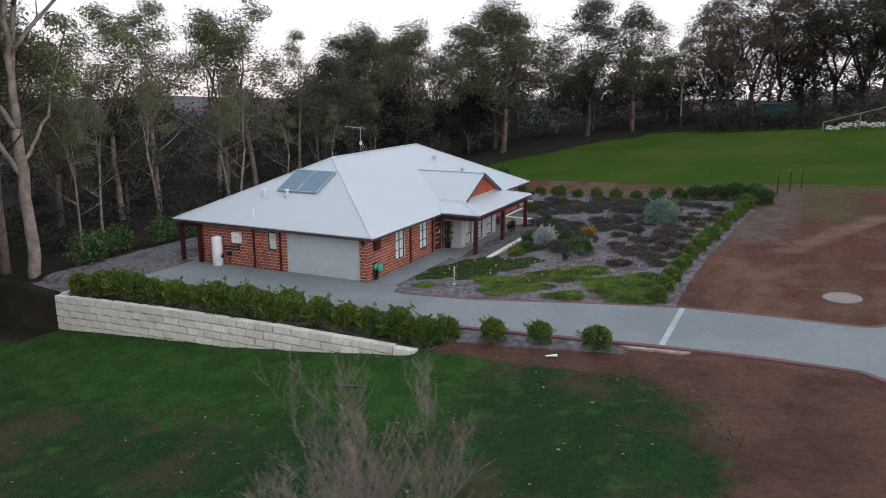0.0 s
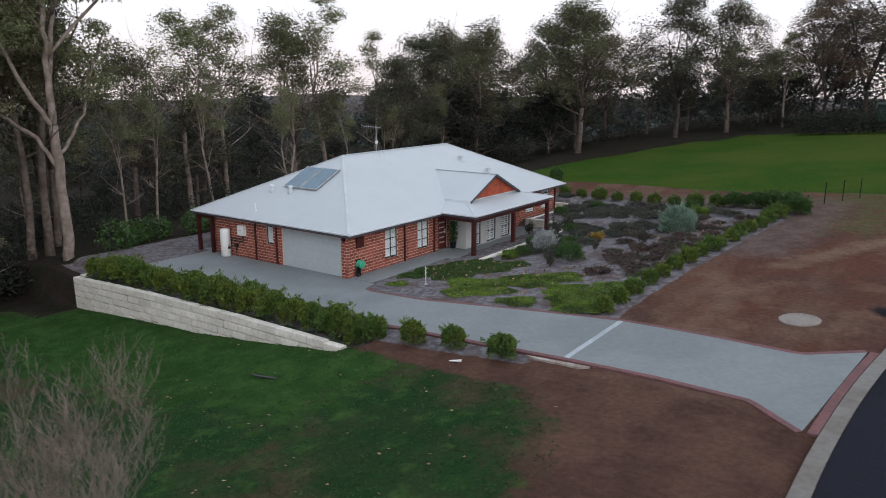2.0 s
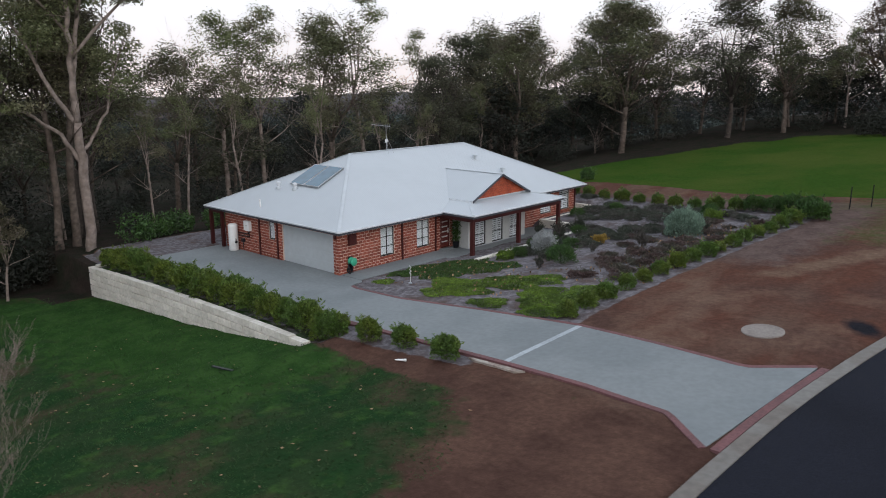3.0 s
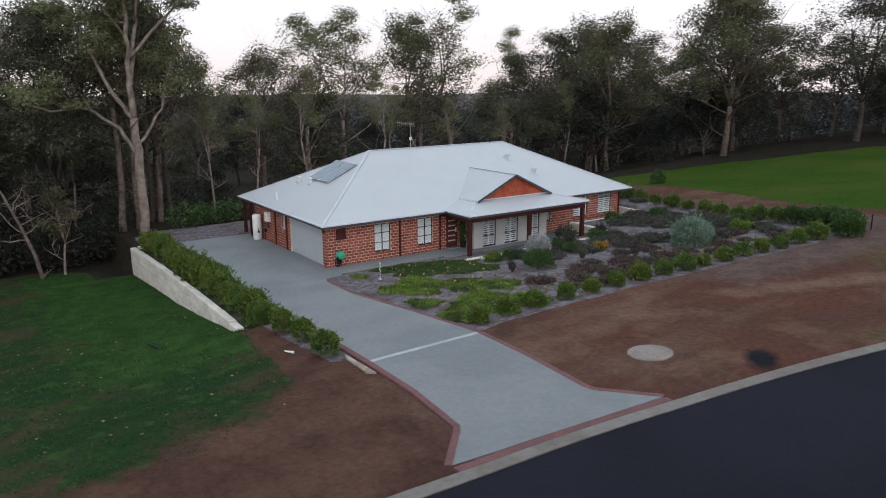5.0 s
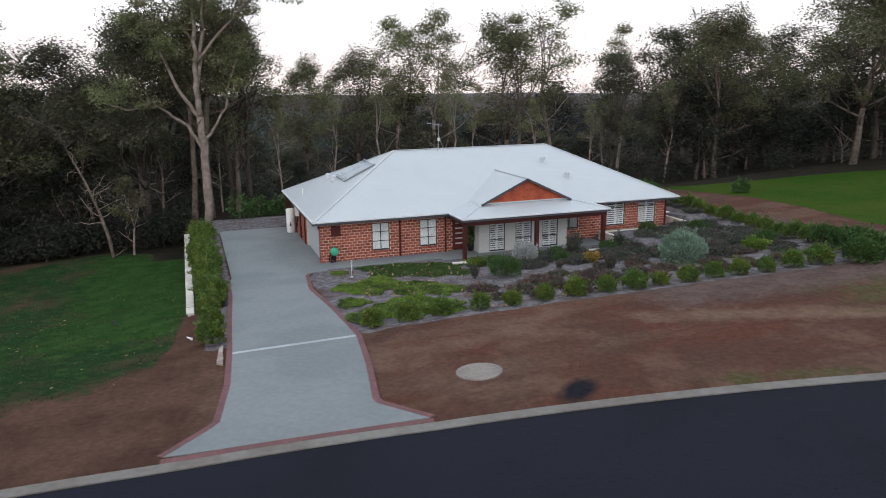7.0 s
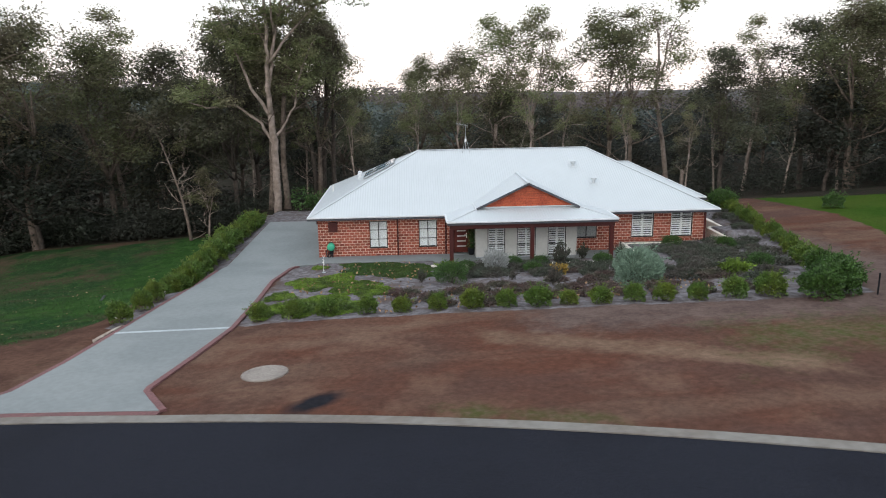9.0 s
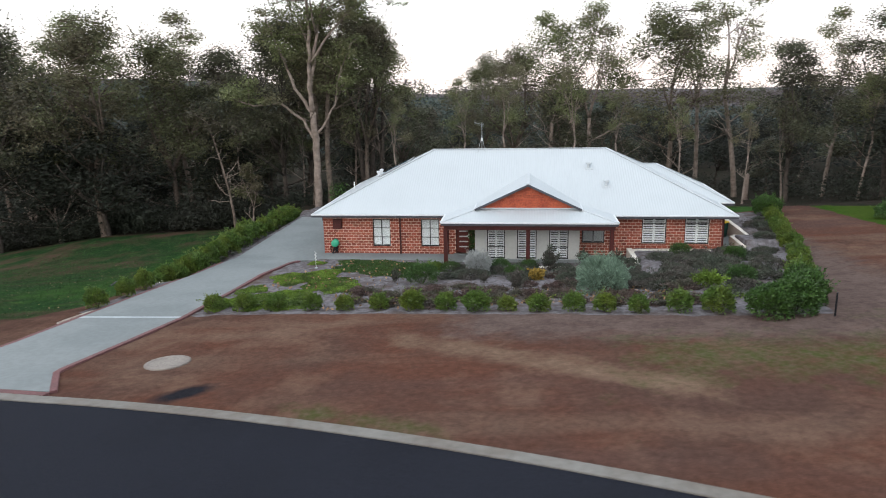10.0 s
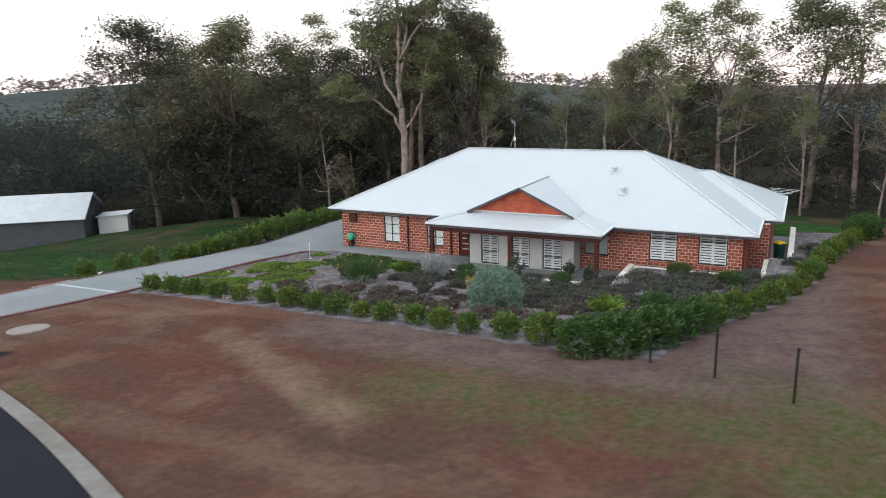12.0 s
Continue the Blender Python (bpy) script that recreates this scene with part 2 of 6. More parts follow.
def ground_material():
    """Red dirt, with lawn, mulch, paddock and leaf litter where the sheet's masks put them; ragged edges."""
    m = bpy.data.materials.new("ground_cover")
    m.use_nodes = True
    n, l = m.node_tree.nodes, m.node_tree.links
    p = n["Principled BSDF"]
    p.inputs["Roughness"].default_value, p.inputs["Specular IOR Level"].default_value = 1.0, 0.02
    geo = n.new("ShaderNodeNewGeometry")

    def cloud(scale, detail=5, rough=0.6):
        t = n.new("ShaderNodeTexNoise")
        t.inputs["Scale"].default_value, t.inputs["Detail"].default_value, t.inputs["Roughness"].default_value = scale, detail, rough
        l.new(geo.outputs["Position"], t.inputs["Vector"])
        return t.outputs["Fac"]

    def span(v, a, b, c=0.0, d=1.0):
        r = n.new("ShaderNodeMapRange")
        for k, q in zip(("From Min", "From Max", "To Min", "To Max"), (a, b, c, d)):
            r.inputs[k].default_value = q
        l.new(v, r.inputs["Value"])
        return r.outputs[0]

    def op(kind, a, b):
        o = n.new("ShaderNodeMath")
        o.operation = kind
        for k, v in enumerate((a, b)):
            if isinstance(v, float):
                o.inputs[k].default_value = v
            else:
                l.new(v, o.inputs[k])
        return o.outputs[0]

    def blend(f, a, b):
        x = n.new("ShaderNodeMix")
        x.data_type = "RGBA"
        l.new(f, x.inputs[0])
        for k, v in ((6, a), (7, b)):
            if isinstance(v, tuple):
                x.inputs[k].default_value = (*v, 1)
            else:
                l.new(v, x.inputs[k])
        return x.outputs[2]

    def mask(name, ragged=0.5):
        a = n.new("ShaderNodeAttribute")
        a.attribute_name = name
        v = op("ADD", a.outputs["Fac"], op("MULTIPLY", op("SUBTRACT", edge, 0.5), ragged))
        return span(v, *((0.35, 0.75) if name in ("weeds", "lawn", "dark_patch", "shaded_soil", "ash", "track", "lush") else (0.44, 0.56)))

    edge = cloud(1.3, 6)
    big, fine, speck = cloud(0.22, 4), cloud(5.0, 7), cloud(28.0, 4)
    dirt = blend(span(big, 0.38, 0.62), (0.096, 0.044, 0.031), (0.077, 0.045, 0.036))
    dirt = blend(span(cloud(0.33, 4), 0.52, 0.70), dirt, (0.136, 0.082, 0.060))
    stretch = n.new("ShaderNodeVectorMath")
    stretch.operation = "MULTIPLY"
    stretch.inputs[1].default_value = (0.75, 0.14, 1.0)
    l.new(geo.outputs["Position"], stretch.inputs[0])
    streak = n.new("ShaderNodeTexNoise")
    streak.inputs["Scale"].default_value, streak.inputs["Detail"].default_value = 0.38, 3
    l.new(stretch.outputs[0], streak.inputs["Vector"])
    dirt = blend(span(streak.outputs["Fac"], 0.52, 0.78), dirt, (0.152, 0.106, 0.080))
    dirt = blend(span(streak.outputs["Fac"], 0.46, 0.28), dirt, (0.085, 0.050, 0.042))
    lawn = blend(span(cloud(0.45, 5), 0.40, 0.62), (0.0145, 0.041, 0.014), (0.026, 0.045, 0.019))
    lawn = blend(span(cloud(1.1, 6), 0.55, 0.72), lawn, (0.040, 0.084, 0.022))
    lawn = blend(span(cloud(0.26, 6), 0.48, 0.66), lawn, (0.072, 0.048, 0.034))
    mulch = blend(span(cloud(3.0, 6), 0.4, 0.6), (0.182, 0.172, 0.186), (0.105, 0.095, 0.100))
    mulch = blend(span(cloud(0.7, 4), 0.5, 0.66), mulch, (0.098, 0.076, 0.070))
    field = blend(span(cloud(0.12, 5), 0.4, 0.62), (0.029, 0.064, 0.009), (0.050, 0.074, 0.014))
    weeds = blend(span(fine, 0.4, 0.6), (0.064, 0.074, 0.025), (0.082, 0.070, 0.042))
    # brown leaf litter, deepened by the wood's shade put into the colour
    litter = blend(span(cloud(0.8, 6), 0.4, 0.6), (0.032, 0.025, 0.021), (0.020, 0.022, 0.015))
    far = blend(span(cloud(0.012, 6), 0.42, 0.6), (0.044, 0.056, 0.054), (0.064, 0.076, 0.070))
    # far ridge ground: distance haze mixed into the colour as greyed mauve
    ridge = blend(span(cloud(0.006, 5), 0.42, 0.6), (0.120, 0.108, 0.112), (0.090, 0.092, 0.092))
    col = dirt
    # earth south of the drive: its own darker tone, with some shade painted in
    shaded_soil = blend(span(cloud(0.5, 5), 0.4, 0.62), (0.066, 0.037, 0.029), (0.098, 0.056, 0.042))
    dark_patch = (0.018, 0.018, 0.022)
    ash = blend(span(cloud(0.9, 5), 0.4, 0.62), (0.118, 0.086, 0.076), (0.088, 0.062, 0.056))
    track = blend(span(cloud(0.7, 5), 0.4, 0.6), (0.165, 0.112, 0.080), (0.120, 0.074, 0.054))
    lush = blend(span(cloud(0.9, 6), 0.42, 0.62), (0.021, 0.054, 0.013), (0.036, 0.080, 0.020))
    for name, layer, ragged in (("shaded_soil", shaded_soil, 0.9), ("ash", ash, 0.9), ("track", track, 0.8), ("dark_patch", dark_patch, 0.35), ("mulch", mulch, 0.6), ("weeds", weeds, 1.0), ("lawn", lawn, 1.3), ("lush", lush, 1.7), ("field", field, 0.5), ("litter", litter, 0.6), ("far", far, 0.3), ("ridge", ridge, 0.3)):
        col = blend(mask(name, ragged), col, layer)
    mul = n.new("ShaderNodeVectorMath")
    mul.operation = "SCALE"
    l.new(col, mul.inputs[0])
    l.new(op("MULTIPLY", span(fine, 0.3, 0.7, 0.8, 1.2), span(speck, 0.3, 0.7, 0.82, 1.18)), mul.inputs["Scale"])
    l.new(mul.outputs[0], p.inputs["Base Color"])
    b = n.new("ShaderNodeBump")
    b.inputs["Strength"].default_value, b.inputs["Distance"].default_value = 0.7, 0.06
    l.new(op("ADD", fine, op("MULTIPLY", speck, 0.5)), b.inputs["Height"])
    l.new(b.outputs[0], p.inputs["Normal"])
    return m


M_GROUND = ground_material()

# ---- mesh tools ----


class Shape:
    """Vertices and faces gathered for one mesh."""

    def __init__(self):
        self.v, self.f = [], []

    def poly(self, pts):
        k = len(self.v)
        self.v += [tuple(p) for p in pts]
        self.f.append(tuple(range(k, k + len(pts))))
        return self

    def box(self, x0, x1, y0, y1, z0, z1, c=0.0):
        """A box; c cuts its upright edges and rims back."""
        k = len(self.v)
        if not c:
            self.v += [(x, y, z) for z in (z0, z1) for x, y in ((x0, y0), (x1, y0), (x1, y1), (x0, y1))]
            self.f += [tuple(k + i for i in q) for q in ((3, 2, 1, 0), (4, 5, 6, 7), (0, 1, 5, 4), (1, 2, 6, 5), (2, 3, 7, 6), (3, 0, 4, 7))]
            return self
        rings = ((z0, c), (z0 + c, 0), (z1 - c, 0), (z1, c))
        for z, i in rings:
            self.v += [(x0 + i + (c - i) * 0, y0 + i, z), (x1 - i, y0 + i, z), (x1 - i, y1 - i, z), (x0 + i, y1 - i, z)]
        self.f.append(tuple(k + i for i in (3, 2, 1, 0)))
        self.f.append(tuple(k + 12 + i for i in range(4)))
        for r in range(3):
            for i in range(4):
                a, b = k + 4 * r + i, k + 4 * r + (i + 1) % 4
                self.f.append((a, b, b + 4, a + 4))
        return self

    def slab(self, pts, thick):
        """A flat polygon with thickness below it."""
        k, n = len(self.v), len(pts)
        a, b, c = (Vector(pts[i]) for i in (0, 1, 2))
        nor = (b - a).cross(c - a).normalized()
        if nor.z < 0:
            pts = list(reversed(pts))
            nor = -nor
        self.v += [tuple(p) for p in pts] + [tuple(Vector(p) - nor * thick) for p in pts]
        self.f.append(tuple(range(k, k + n)))
        self.f.append(tuple(range(k + 2 * n - 1, k + n - 1, -1)))
        for i in range(n):
            j = (i + 1) % n
            self.f.append((k + i, k + n + i, k + n + j, k + j))
        return self

    def beam(self, a, b, w, h):
        """A straight bar from a to b, w across and h high."""
        a, b = Vector(a), Vector(b)
        d = (b - a).normalized()
        side = d.cross(Vector((0, 0, 1)))
        side = side.normalized() if side.length > 1e-4 else Vector((1, 0, 0))
        up = side.cross(d)
        k = len(self.v)
        for p in (a, b):
            self.v += [tuple(p + side * (w / 2 * sx) + up * (h / 2 * sz)) for sx, sz in ((-1, -1), (1, -1), (1, 1), (-1, 1))]
        self.f += [tuple(k + i for i in q) for q in ((3, 2, 1, 0), (4, 5, 6, 7), (0, 1, 5, 4), (1, 2, 6, 5), (2, 3, 7, 6), (3, 0, 4, 7))]
        return self

    def tube(self, pts, radii, n=8):
        k = len(self.v)
        pts = [Vector(p) for p in pts]
        for i, p in enumerate(pts):
            d = (pts[min(i + 1, len(pts) - 1)] - pts[max(i - 1, 0)]).normalized()
            u = d.cross(Vector((0.31, 0.95, 0.05)) if abs(d.y) < 0.9 else Vector((1, 0, 0))).normalized()
            w = d.cross(u)
            r = radii[i] if isinstance(radii, (list, tuple)) else radii
            self.v += [tuple(p + (u * math.cos(6.2832 * j / n) + w * math.sin(6.2832 * j / n)) * r) for j in range(n)]
        for i in range(len(pts) - 1):
            for j in range(n):
                a, b = k + i * n + j, k + i * n + (j + 1) % n
                self.f.append((a, b, b + n, a + n))
        self.f.append(tuple(k + j for j in reversed(range(n))))
        self.f.append(tuple(k + (len(pts) - 1) * n + j for j in range(n)))
        return self

    def lathe(self, profile, n=20, at=(0, 0, 0)):
        k = len(self.v)
        for r, z in profile:
            self.v += [(at[0] + r * math.cos(6.2832 * j / n), at[1] + r * math.sin(6.2832 * j / n), at[2] + z) for j in range(n)]
        for i in range(len(profile) - 1):
            for j in range(n):
                a, b = k + i * n + j, k + i * n + (j + 1) % n
                self.f.append((a, b, b + n, a + n))
        self.f.append(tuple(k + j for j in reversed(range(n))))
        self.f.append(tuple(k + (len(profile) - 1) * n + j for j in range(n)))
        return self

    def mesh(self, name, mat, smooth=False):
        me = bpy.data.meshes.new(name)
        me.from_pydata(self.v, [], self.f)
        me.materials.append(mat)
        if smooth:
            me.polygons.foreach_set("use_smooth", [True] * len(me.polygons))
        me.update()
        return me


def part(name, shape, mat, parent=None, label="", smooth=False):
    ob = new(name, shape if isinstance(shape, bpy.types.Mesh) else shape.mesh(name, mat, smooth))
    ob.parent = parent
    if label:
        tagged(ob, label)
    return ob


def thing(name, label, category, at=(0, 0, 0), group="", kind=""):
    e = new(name)
    e.empty_display_size = 0.2
    e.location = at
    return tagged(e, label, category, group, kind)


def quads(name, pts, mat):
    """A mesh of loose faces from an array of shape (n, corners, 3)."""
    n, k = pts.shape[:2]
    me = bpy.data.meshes.new(name)
    me.vertices.add(n * k)
    me.vertices.foreach_set("co", np.asarray(pts, dtype=np.float32).ravel())
    me.loops.add(n * k)
    me.loops.foreach_set("vertex_index", np.arange(n * k, dtype=np.int32))
    me.polygons.add(n)
    me.polygons.foreach_set("loop_start", np.arange(0, n * k, k, dtype=np.int32))
    me.materials.append(mat)
    me.update(calc_edges=True)
    return me


def leaves(rng, centres, length, width, droop=0.0, out=None, corners=4):
    """Pointed leaf quads at the centres, turned at random; droop hangs them, out points them outwards."""
    n = len(centres)
    d = rng.normal(size=(n, 3))
    if out is not None:
        d = d * 0.7 + out * 1.2
    d[:, 2] -= droop
    d /= np.linalg.norm(d, axis=1)[:, None] + 1e-6
    s = np.cross(d, rng.normal(size=(n, 3)))
    s /= np.linalg.norm(s, axis=1)[:, None] + 1e-6
    ln = (length * rng.uniform(0.6, 1.3, n))[:, None]
    wd = (width * rng.uniform(0.6, 1.3, n))[:, None]
    if corners == 3:
        return np.stack([centres - d * ln / 2 - s * wd / 2, centres - d * ln / 2 + s * wd / 2, centres + d * ln / 2], axis=1)
    return np.stack([centres - d * ln / 2, centres + s * wd / 2, centres + d * ln / 2, centres - s * wd / 2], axis=1)


def pads(rng, hubs, radii, per, flat):
    """Leaf places on domed pads of foliage round the hubs, and the way each leaf faces."""
    n = len(hubs) * per
    c = rng.normal(size=(n, 3))
    c /= np.linalg.norm(c, axis=1)[:, None]
    c[:, 2] = np.abs(c[:, 2]) * np.where(rng.random(n) < 0.74, 1.0, -0.5)
    knobs = rng.normal(size=(len(hubs), 7, 3))
    knobs /= np.linalg.norm(knobs, axis=2)[:, :, None]
    lump = np.max(np.einsum("hkc,hpc->hpk", knobs, c.reshape(len(hubs), per, 3)), axis=2).ravel()
    far = (0.52 + 0.56 * lump) * (1 - 0.55 * rng.random(n) ** 2.2)
    r = np.repeat(np.asarray(radii), per)
    p = c * (far * r)[:, None] * np.array([1, 1, flat]) + np.repeat(np.asarray(hubs), per, axis=0)
    return p, c * 0.75 + np.array([0, 0, 0.75]) + rng.normal(0, 0.55, (n, 3))


def facing(rng, centres, normals, length, width):
    """Pointed leaves that lie across the given ways, at random turns."""
    n = len(centres)
    normals = normals / (np.linalg.norm(normals, axis=1)[:, None] + 1e-6)
    d = np.cross(normals, rng.normal(size=(n, 3)))
    d /= np.linalg.norm(d, axis=1)[:, None] + 1e-6
    s = np.cross(normals, d)
    ln = (length * rng.uniform(0.6, 1.35, n))[:, None]
    wd = (width * rng.uniform(0.6, 1.35, n))[:, None]
    return np.stack([centres - d * ln / 2 - s * wd / 2, centres - d * ln / 2 + s * wd / 2, centres + d * ln / 2], axis=1)


# ---- the lie of the land ----


def ease(a, b, v):
    u = min(1.0, max(0.0, (v - a) / (b - a)))
    return u * u * (3 - 2 * u)


def mix(a, b, w):
    return a + (b - a) * w


LAWN_X = (-80, -45, -36, -26, -19.4, -13.3, -10, -6.8, -3, 4.6, 14)
LAWN_Z = (-6, -3.2, -2.3, -2.2, -1.75, -0.62, -0.1, 0.24, 0.96, 1.50, 2.0)


def wall_top(x):
    return float(np.interp(x, (-33.5, -29.5, -25.5, -19.0, -13.5, -12.4), (-0.45, -0.28, -0.13, -0.02, -0.03, -0.12)))


def ground_z(x, y):
    yy = min(max(y, 15.0), 60.0)
    foot = 0.55 * ease(49.9, 50.2, y)
    crest = 1.30 + (0.05 if yy > 30 else 0.03) * (yy - 30)
    z = mix(foot, crest, 0.3 * ease(-19.5, 1.0, x) + 0.7 * min(1, max(0, (x + 17.8) / 15.8))) + 0.06 * max(0.0, min(x + 2, 14.0))
    field = 1.6 + 0.07 * (max(x, -60) + 13) + 0.052 * (min(y, 130) - 57.5)
    z = mix(z, field, ease(55.5, 60.0, y) if x > -18.3 else ease(57.38, 57.5, y) if x < -21 else ease(56.35, 56.5, y))
    if x < -16.5 and y < 57.38:
        level = ease(-16.5, -18.0, x) if y < 50 else ease(-19.0, -19.4, x) if (y < 56.35 or x < -21) else 0.0
        z = mix(z, 0.0, level)
    # planting strip behind the retaining wall
    if x < -11 and 24.0 < y < 27.5:
        z = mix(z, min(z, wall_top(x) - 0.13), ease(25.95, 25.45, y) * ease(-11.0, -12.5, x))
    # lawn below the wall
    lawn = float(np.interp(x, LAWN_X, LAWN_Z)) - 0.06 * max(0.0, min(18 - y, 45)) - 0.10 * max(0.0, min(5 - y, 30))
    bank = float(np.interp(x, (-40, -33.5, -28, -22, -17, -14.4, -12.5, -10), (-2.6, -2.3, -1.86, -1.46, -0.9, -0.54, -0.3, -0.05)))
    lawn = mix(lawn, bank, ease(19.0, 23.5, y) * ease(-8.0, -10.5, x))
    w = ease(-11.5, -12.9, x)
    low = mix(ease(26.0, 22.0, y), ease(24.12, 23.98, y), w)
    z = mix(z, lawn, low)
    # fall into the valley behind the house
    b = -33.5 - x
    if b > 0 and y >= 23.95:
        fall = -0.09 * min(b, 70)
        z = mix(z, fall + (0.0 if y < 57 else field * ease(57, 75, y) * 0.8), ease(0, 6, b))
    # far side of the valley
    r = math.hypot(x + 14, y - 40)
    if r > 120:
        z = mix(z, -12 - 30 * ease(300, 1500, r) + 5 * noise.noise((x / 260, y / 260, 0.3)) + 18 * ease(400, 1300, r) * noise.noise((x / 700, y / 700, 2.3)), ease(120, 240, r) * (1.0 if x < 20 else 0.4))
    # wooded rise beyond the neighbour's shed
    z += 30 * math.exp(-((x + 560) / 210) ** 2 - ((y + 300) / 260) ** 2) + 16 * math.exp(-((x + 350) / 190) ** 2 - ((y + 440) / 190) ** 2)
    return z


def steps(lo, a, b, hi, fine):
    out = list(np.arange(a, b + 1e-6, fine))
    for sign, edge, end in ((1, b, hi), (-1, a, lo)):
        s, v = fine, edge
        while v * sign < end * sign:
            s = min(s * 1.18, 60)
            v += sign * s
            out.append(v)
    return out


def kerb_x(y):
    d = y - 20.0
    return 4.82 + (0.0079 if d > 0 else 0.004) * d * d


def lawn_edge(y):
    return float(np.interp(y, (8, 12, 17, 19.5, 21.3, 22.9, 23.4, 24.0), (-2.5, -1.6, -0.3, -1.0, -2.0, -3.6, -7.0, -12.4)))


BED_Y = (30.0, 38.0, 46.0, 51.0, 54.5)
BED_X = (-3.5, -2.95, -1.9, -1.1, -1.0)


HEDGE_X = (0.0, 3.0, 6.6, 10.0, 13.0, 16.0, 19.0, 23.0, 28.0, 32.0)
HEDGE_Y = (53.8, 54.3, 55.2, 56.4, 57.5, 58.2, 58.7, 59.6, 60.8, 61.4)


def masks(x, y):
    """lawn, mulch, weeds, field, litter, far, ridge, dark patch, shaded soil, ash, track and lush, each about 0.5 on
    its edge.
    """
    def inside(d, w=0.8):
        return max(0.0, min(1.0, 0.5 + d / w))
    lawn = inside(min(lawn_edge(y) - x, 24.1 - y + 0.5, x + 39.0), 3.2)
    if x < -33.3:
        lawn = min(lawn, inside(21.8 - y, 2.0))
    right = float(np.interp(-x, HEDGE_X, HEDGE_Y)) + 0.4
    bed = inside(min(y - 30.1, float(np.interp(y, BED_Y, BED_X)) - x, right - y, x + 31))
    strip = inside(min(y - (24.0 if x < -12 else 24.62), 26.2 - y, -4.4 - x, x + 34))
    gravel = inside(min(-30.8 - x, x + 36.5, y - 24.5, 40.0 - y), 1.5)
    mulch = max(bed, strip, gravel)
    weeds = max(inside(min(2.6 - abs(x - 3.2), y - 46.5, 60 - y), 5) * 0.68, inside(min(y - 55, x + 2), 6) * 0.66)
    field = inside(min(y - float(np.interp(x, (-36, -22, -15, -9, -5, 2, 12), (65.4, 65.5, 63.8, 61.6, 61.5, 61.6, 58.0))), x + 46), 1.5) if x < 40 else 1.0
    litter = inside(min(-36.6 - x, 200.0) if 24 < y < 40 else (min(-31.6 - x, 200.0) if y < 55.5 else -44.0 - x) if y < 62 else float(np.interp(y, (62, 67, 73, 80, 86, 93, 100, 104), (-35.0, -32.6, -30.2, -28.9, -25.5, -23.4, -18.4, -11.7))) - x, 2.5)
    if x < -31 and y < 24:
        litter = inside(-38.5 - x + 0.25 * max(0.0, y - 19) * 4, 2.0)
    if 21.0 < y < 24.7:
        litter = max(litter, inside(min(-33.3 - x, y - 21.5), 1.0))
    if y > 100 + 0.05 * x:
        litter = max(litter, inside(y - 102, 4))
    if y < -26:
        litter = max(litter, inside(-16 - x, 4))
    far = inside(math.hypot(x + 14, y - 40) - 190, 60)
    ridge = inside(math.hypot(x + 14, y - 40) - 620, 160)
    # dark slanted oval on the dirt near the kerb
    du, dv = 0.64 * (x - 5.55) - 0.77 * (y - 34.4), 0.77 * (x - 5.55) + 0.64 * (y - 34.4)
    dark_patch = inside(0.6 * (1 - math.hypot(du / 0.95, dv / 0.5)), 1.0)
    lawn = max(lawn, inside(min(x + 45, -31.5 - x, y - 55.5, 62.0 - y), 1.5))
    shaded_soil = inside(min(25.2 - y, 6.0 - x), 5.0)
    # grey dust below the bed, a pale wheel track, the kerb's weeds and the greener part of the lawn
    ash = inside(min(float(np.interp(y, BED_Y, BED_X)) + 3.4 - x, y - 41.0, 60.0 - y), 3.0) * 0.8
    track = inside(min(0.8 - abs(x - 2.0 - 0.55 * (y - 42.0)), y - 39.5, 49.0 - y), 2.0)
    weeds = max(weeds, inside(min(0.45 - abs(x - kerb_x(y) + 0.5), 2.4 - abs(y - 40.0)), 1.4) * 0.8)
    lush = min(lawn, inside(min(y - 17.5, -8.5 - x, x + 36), 5.0))
    return lawn, mulch, weeds, field, litter, far, ridge, dark_patch, shaded_soil, ash, track, lush


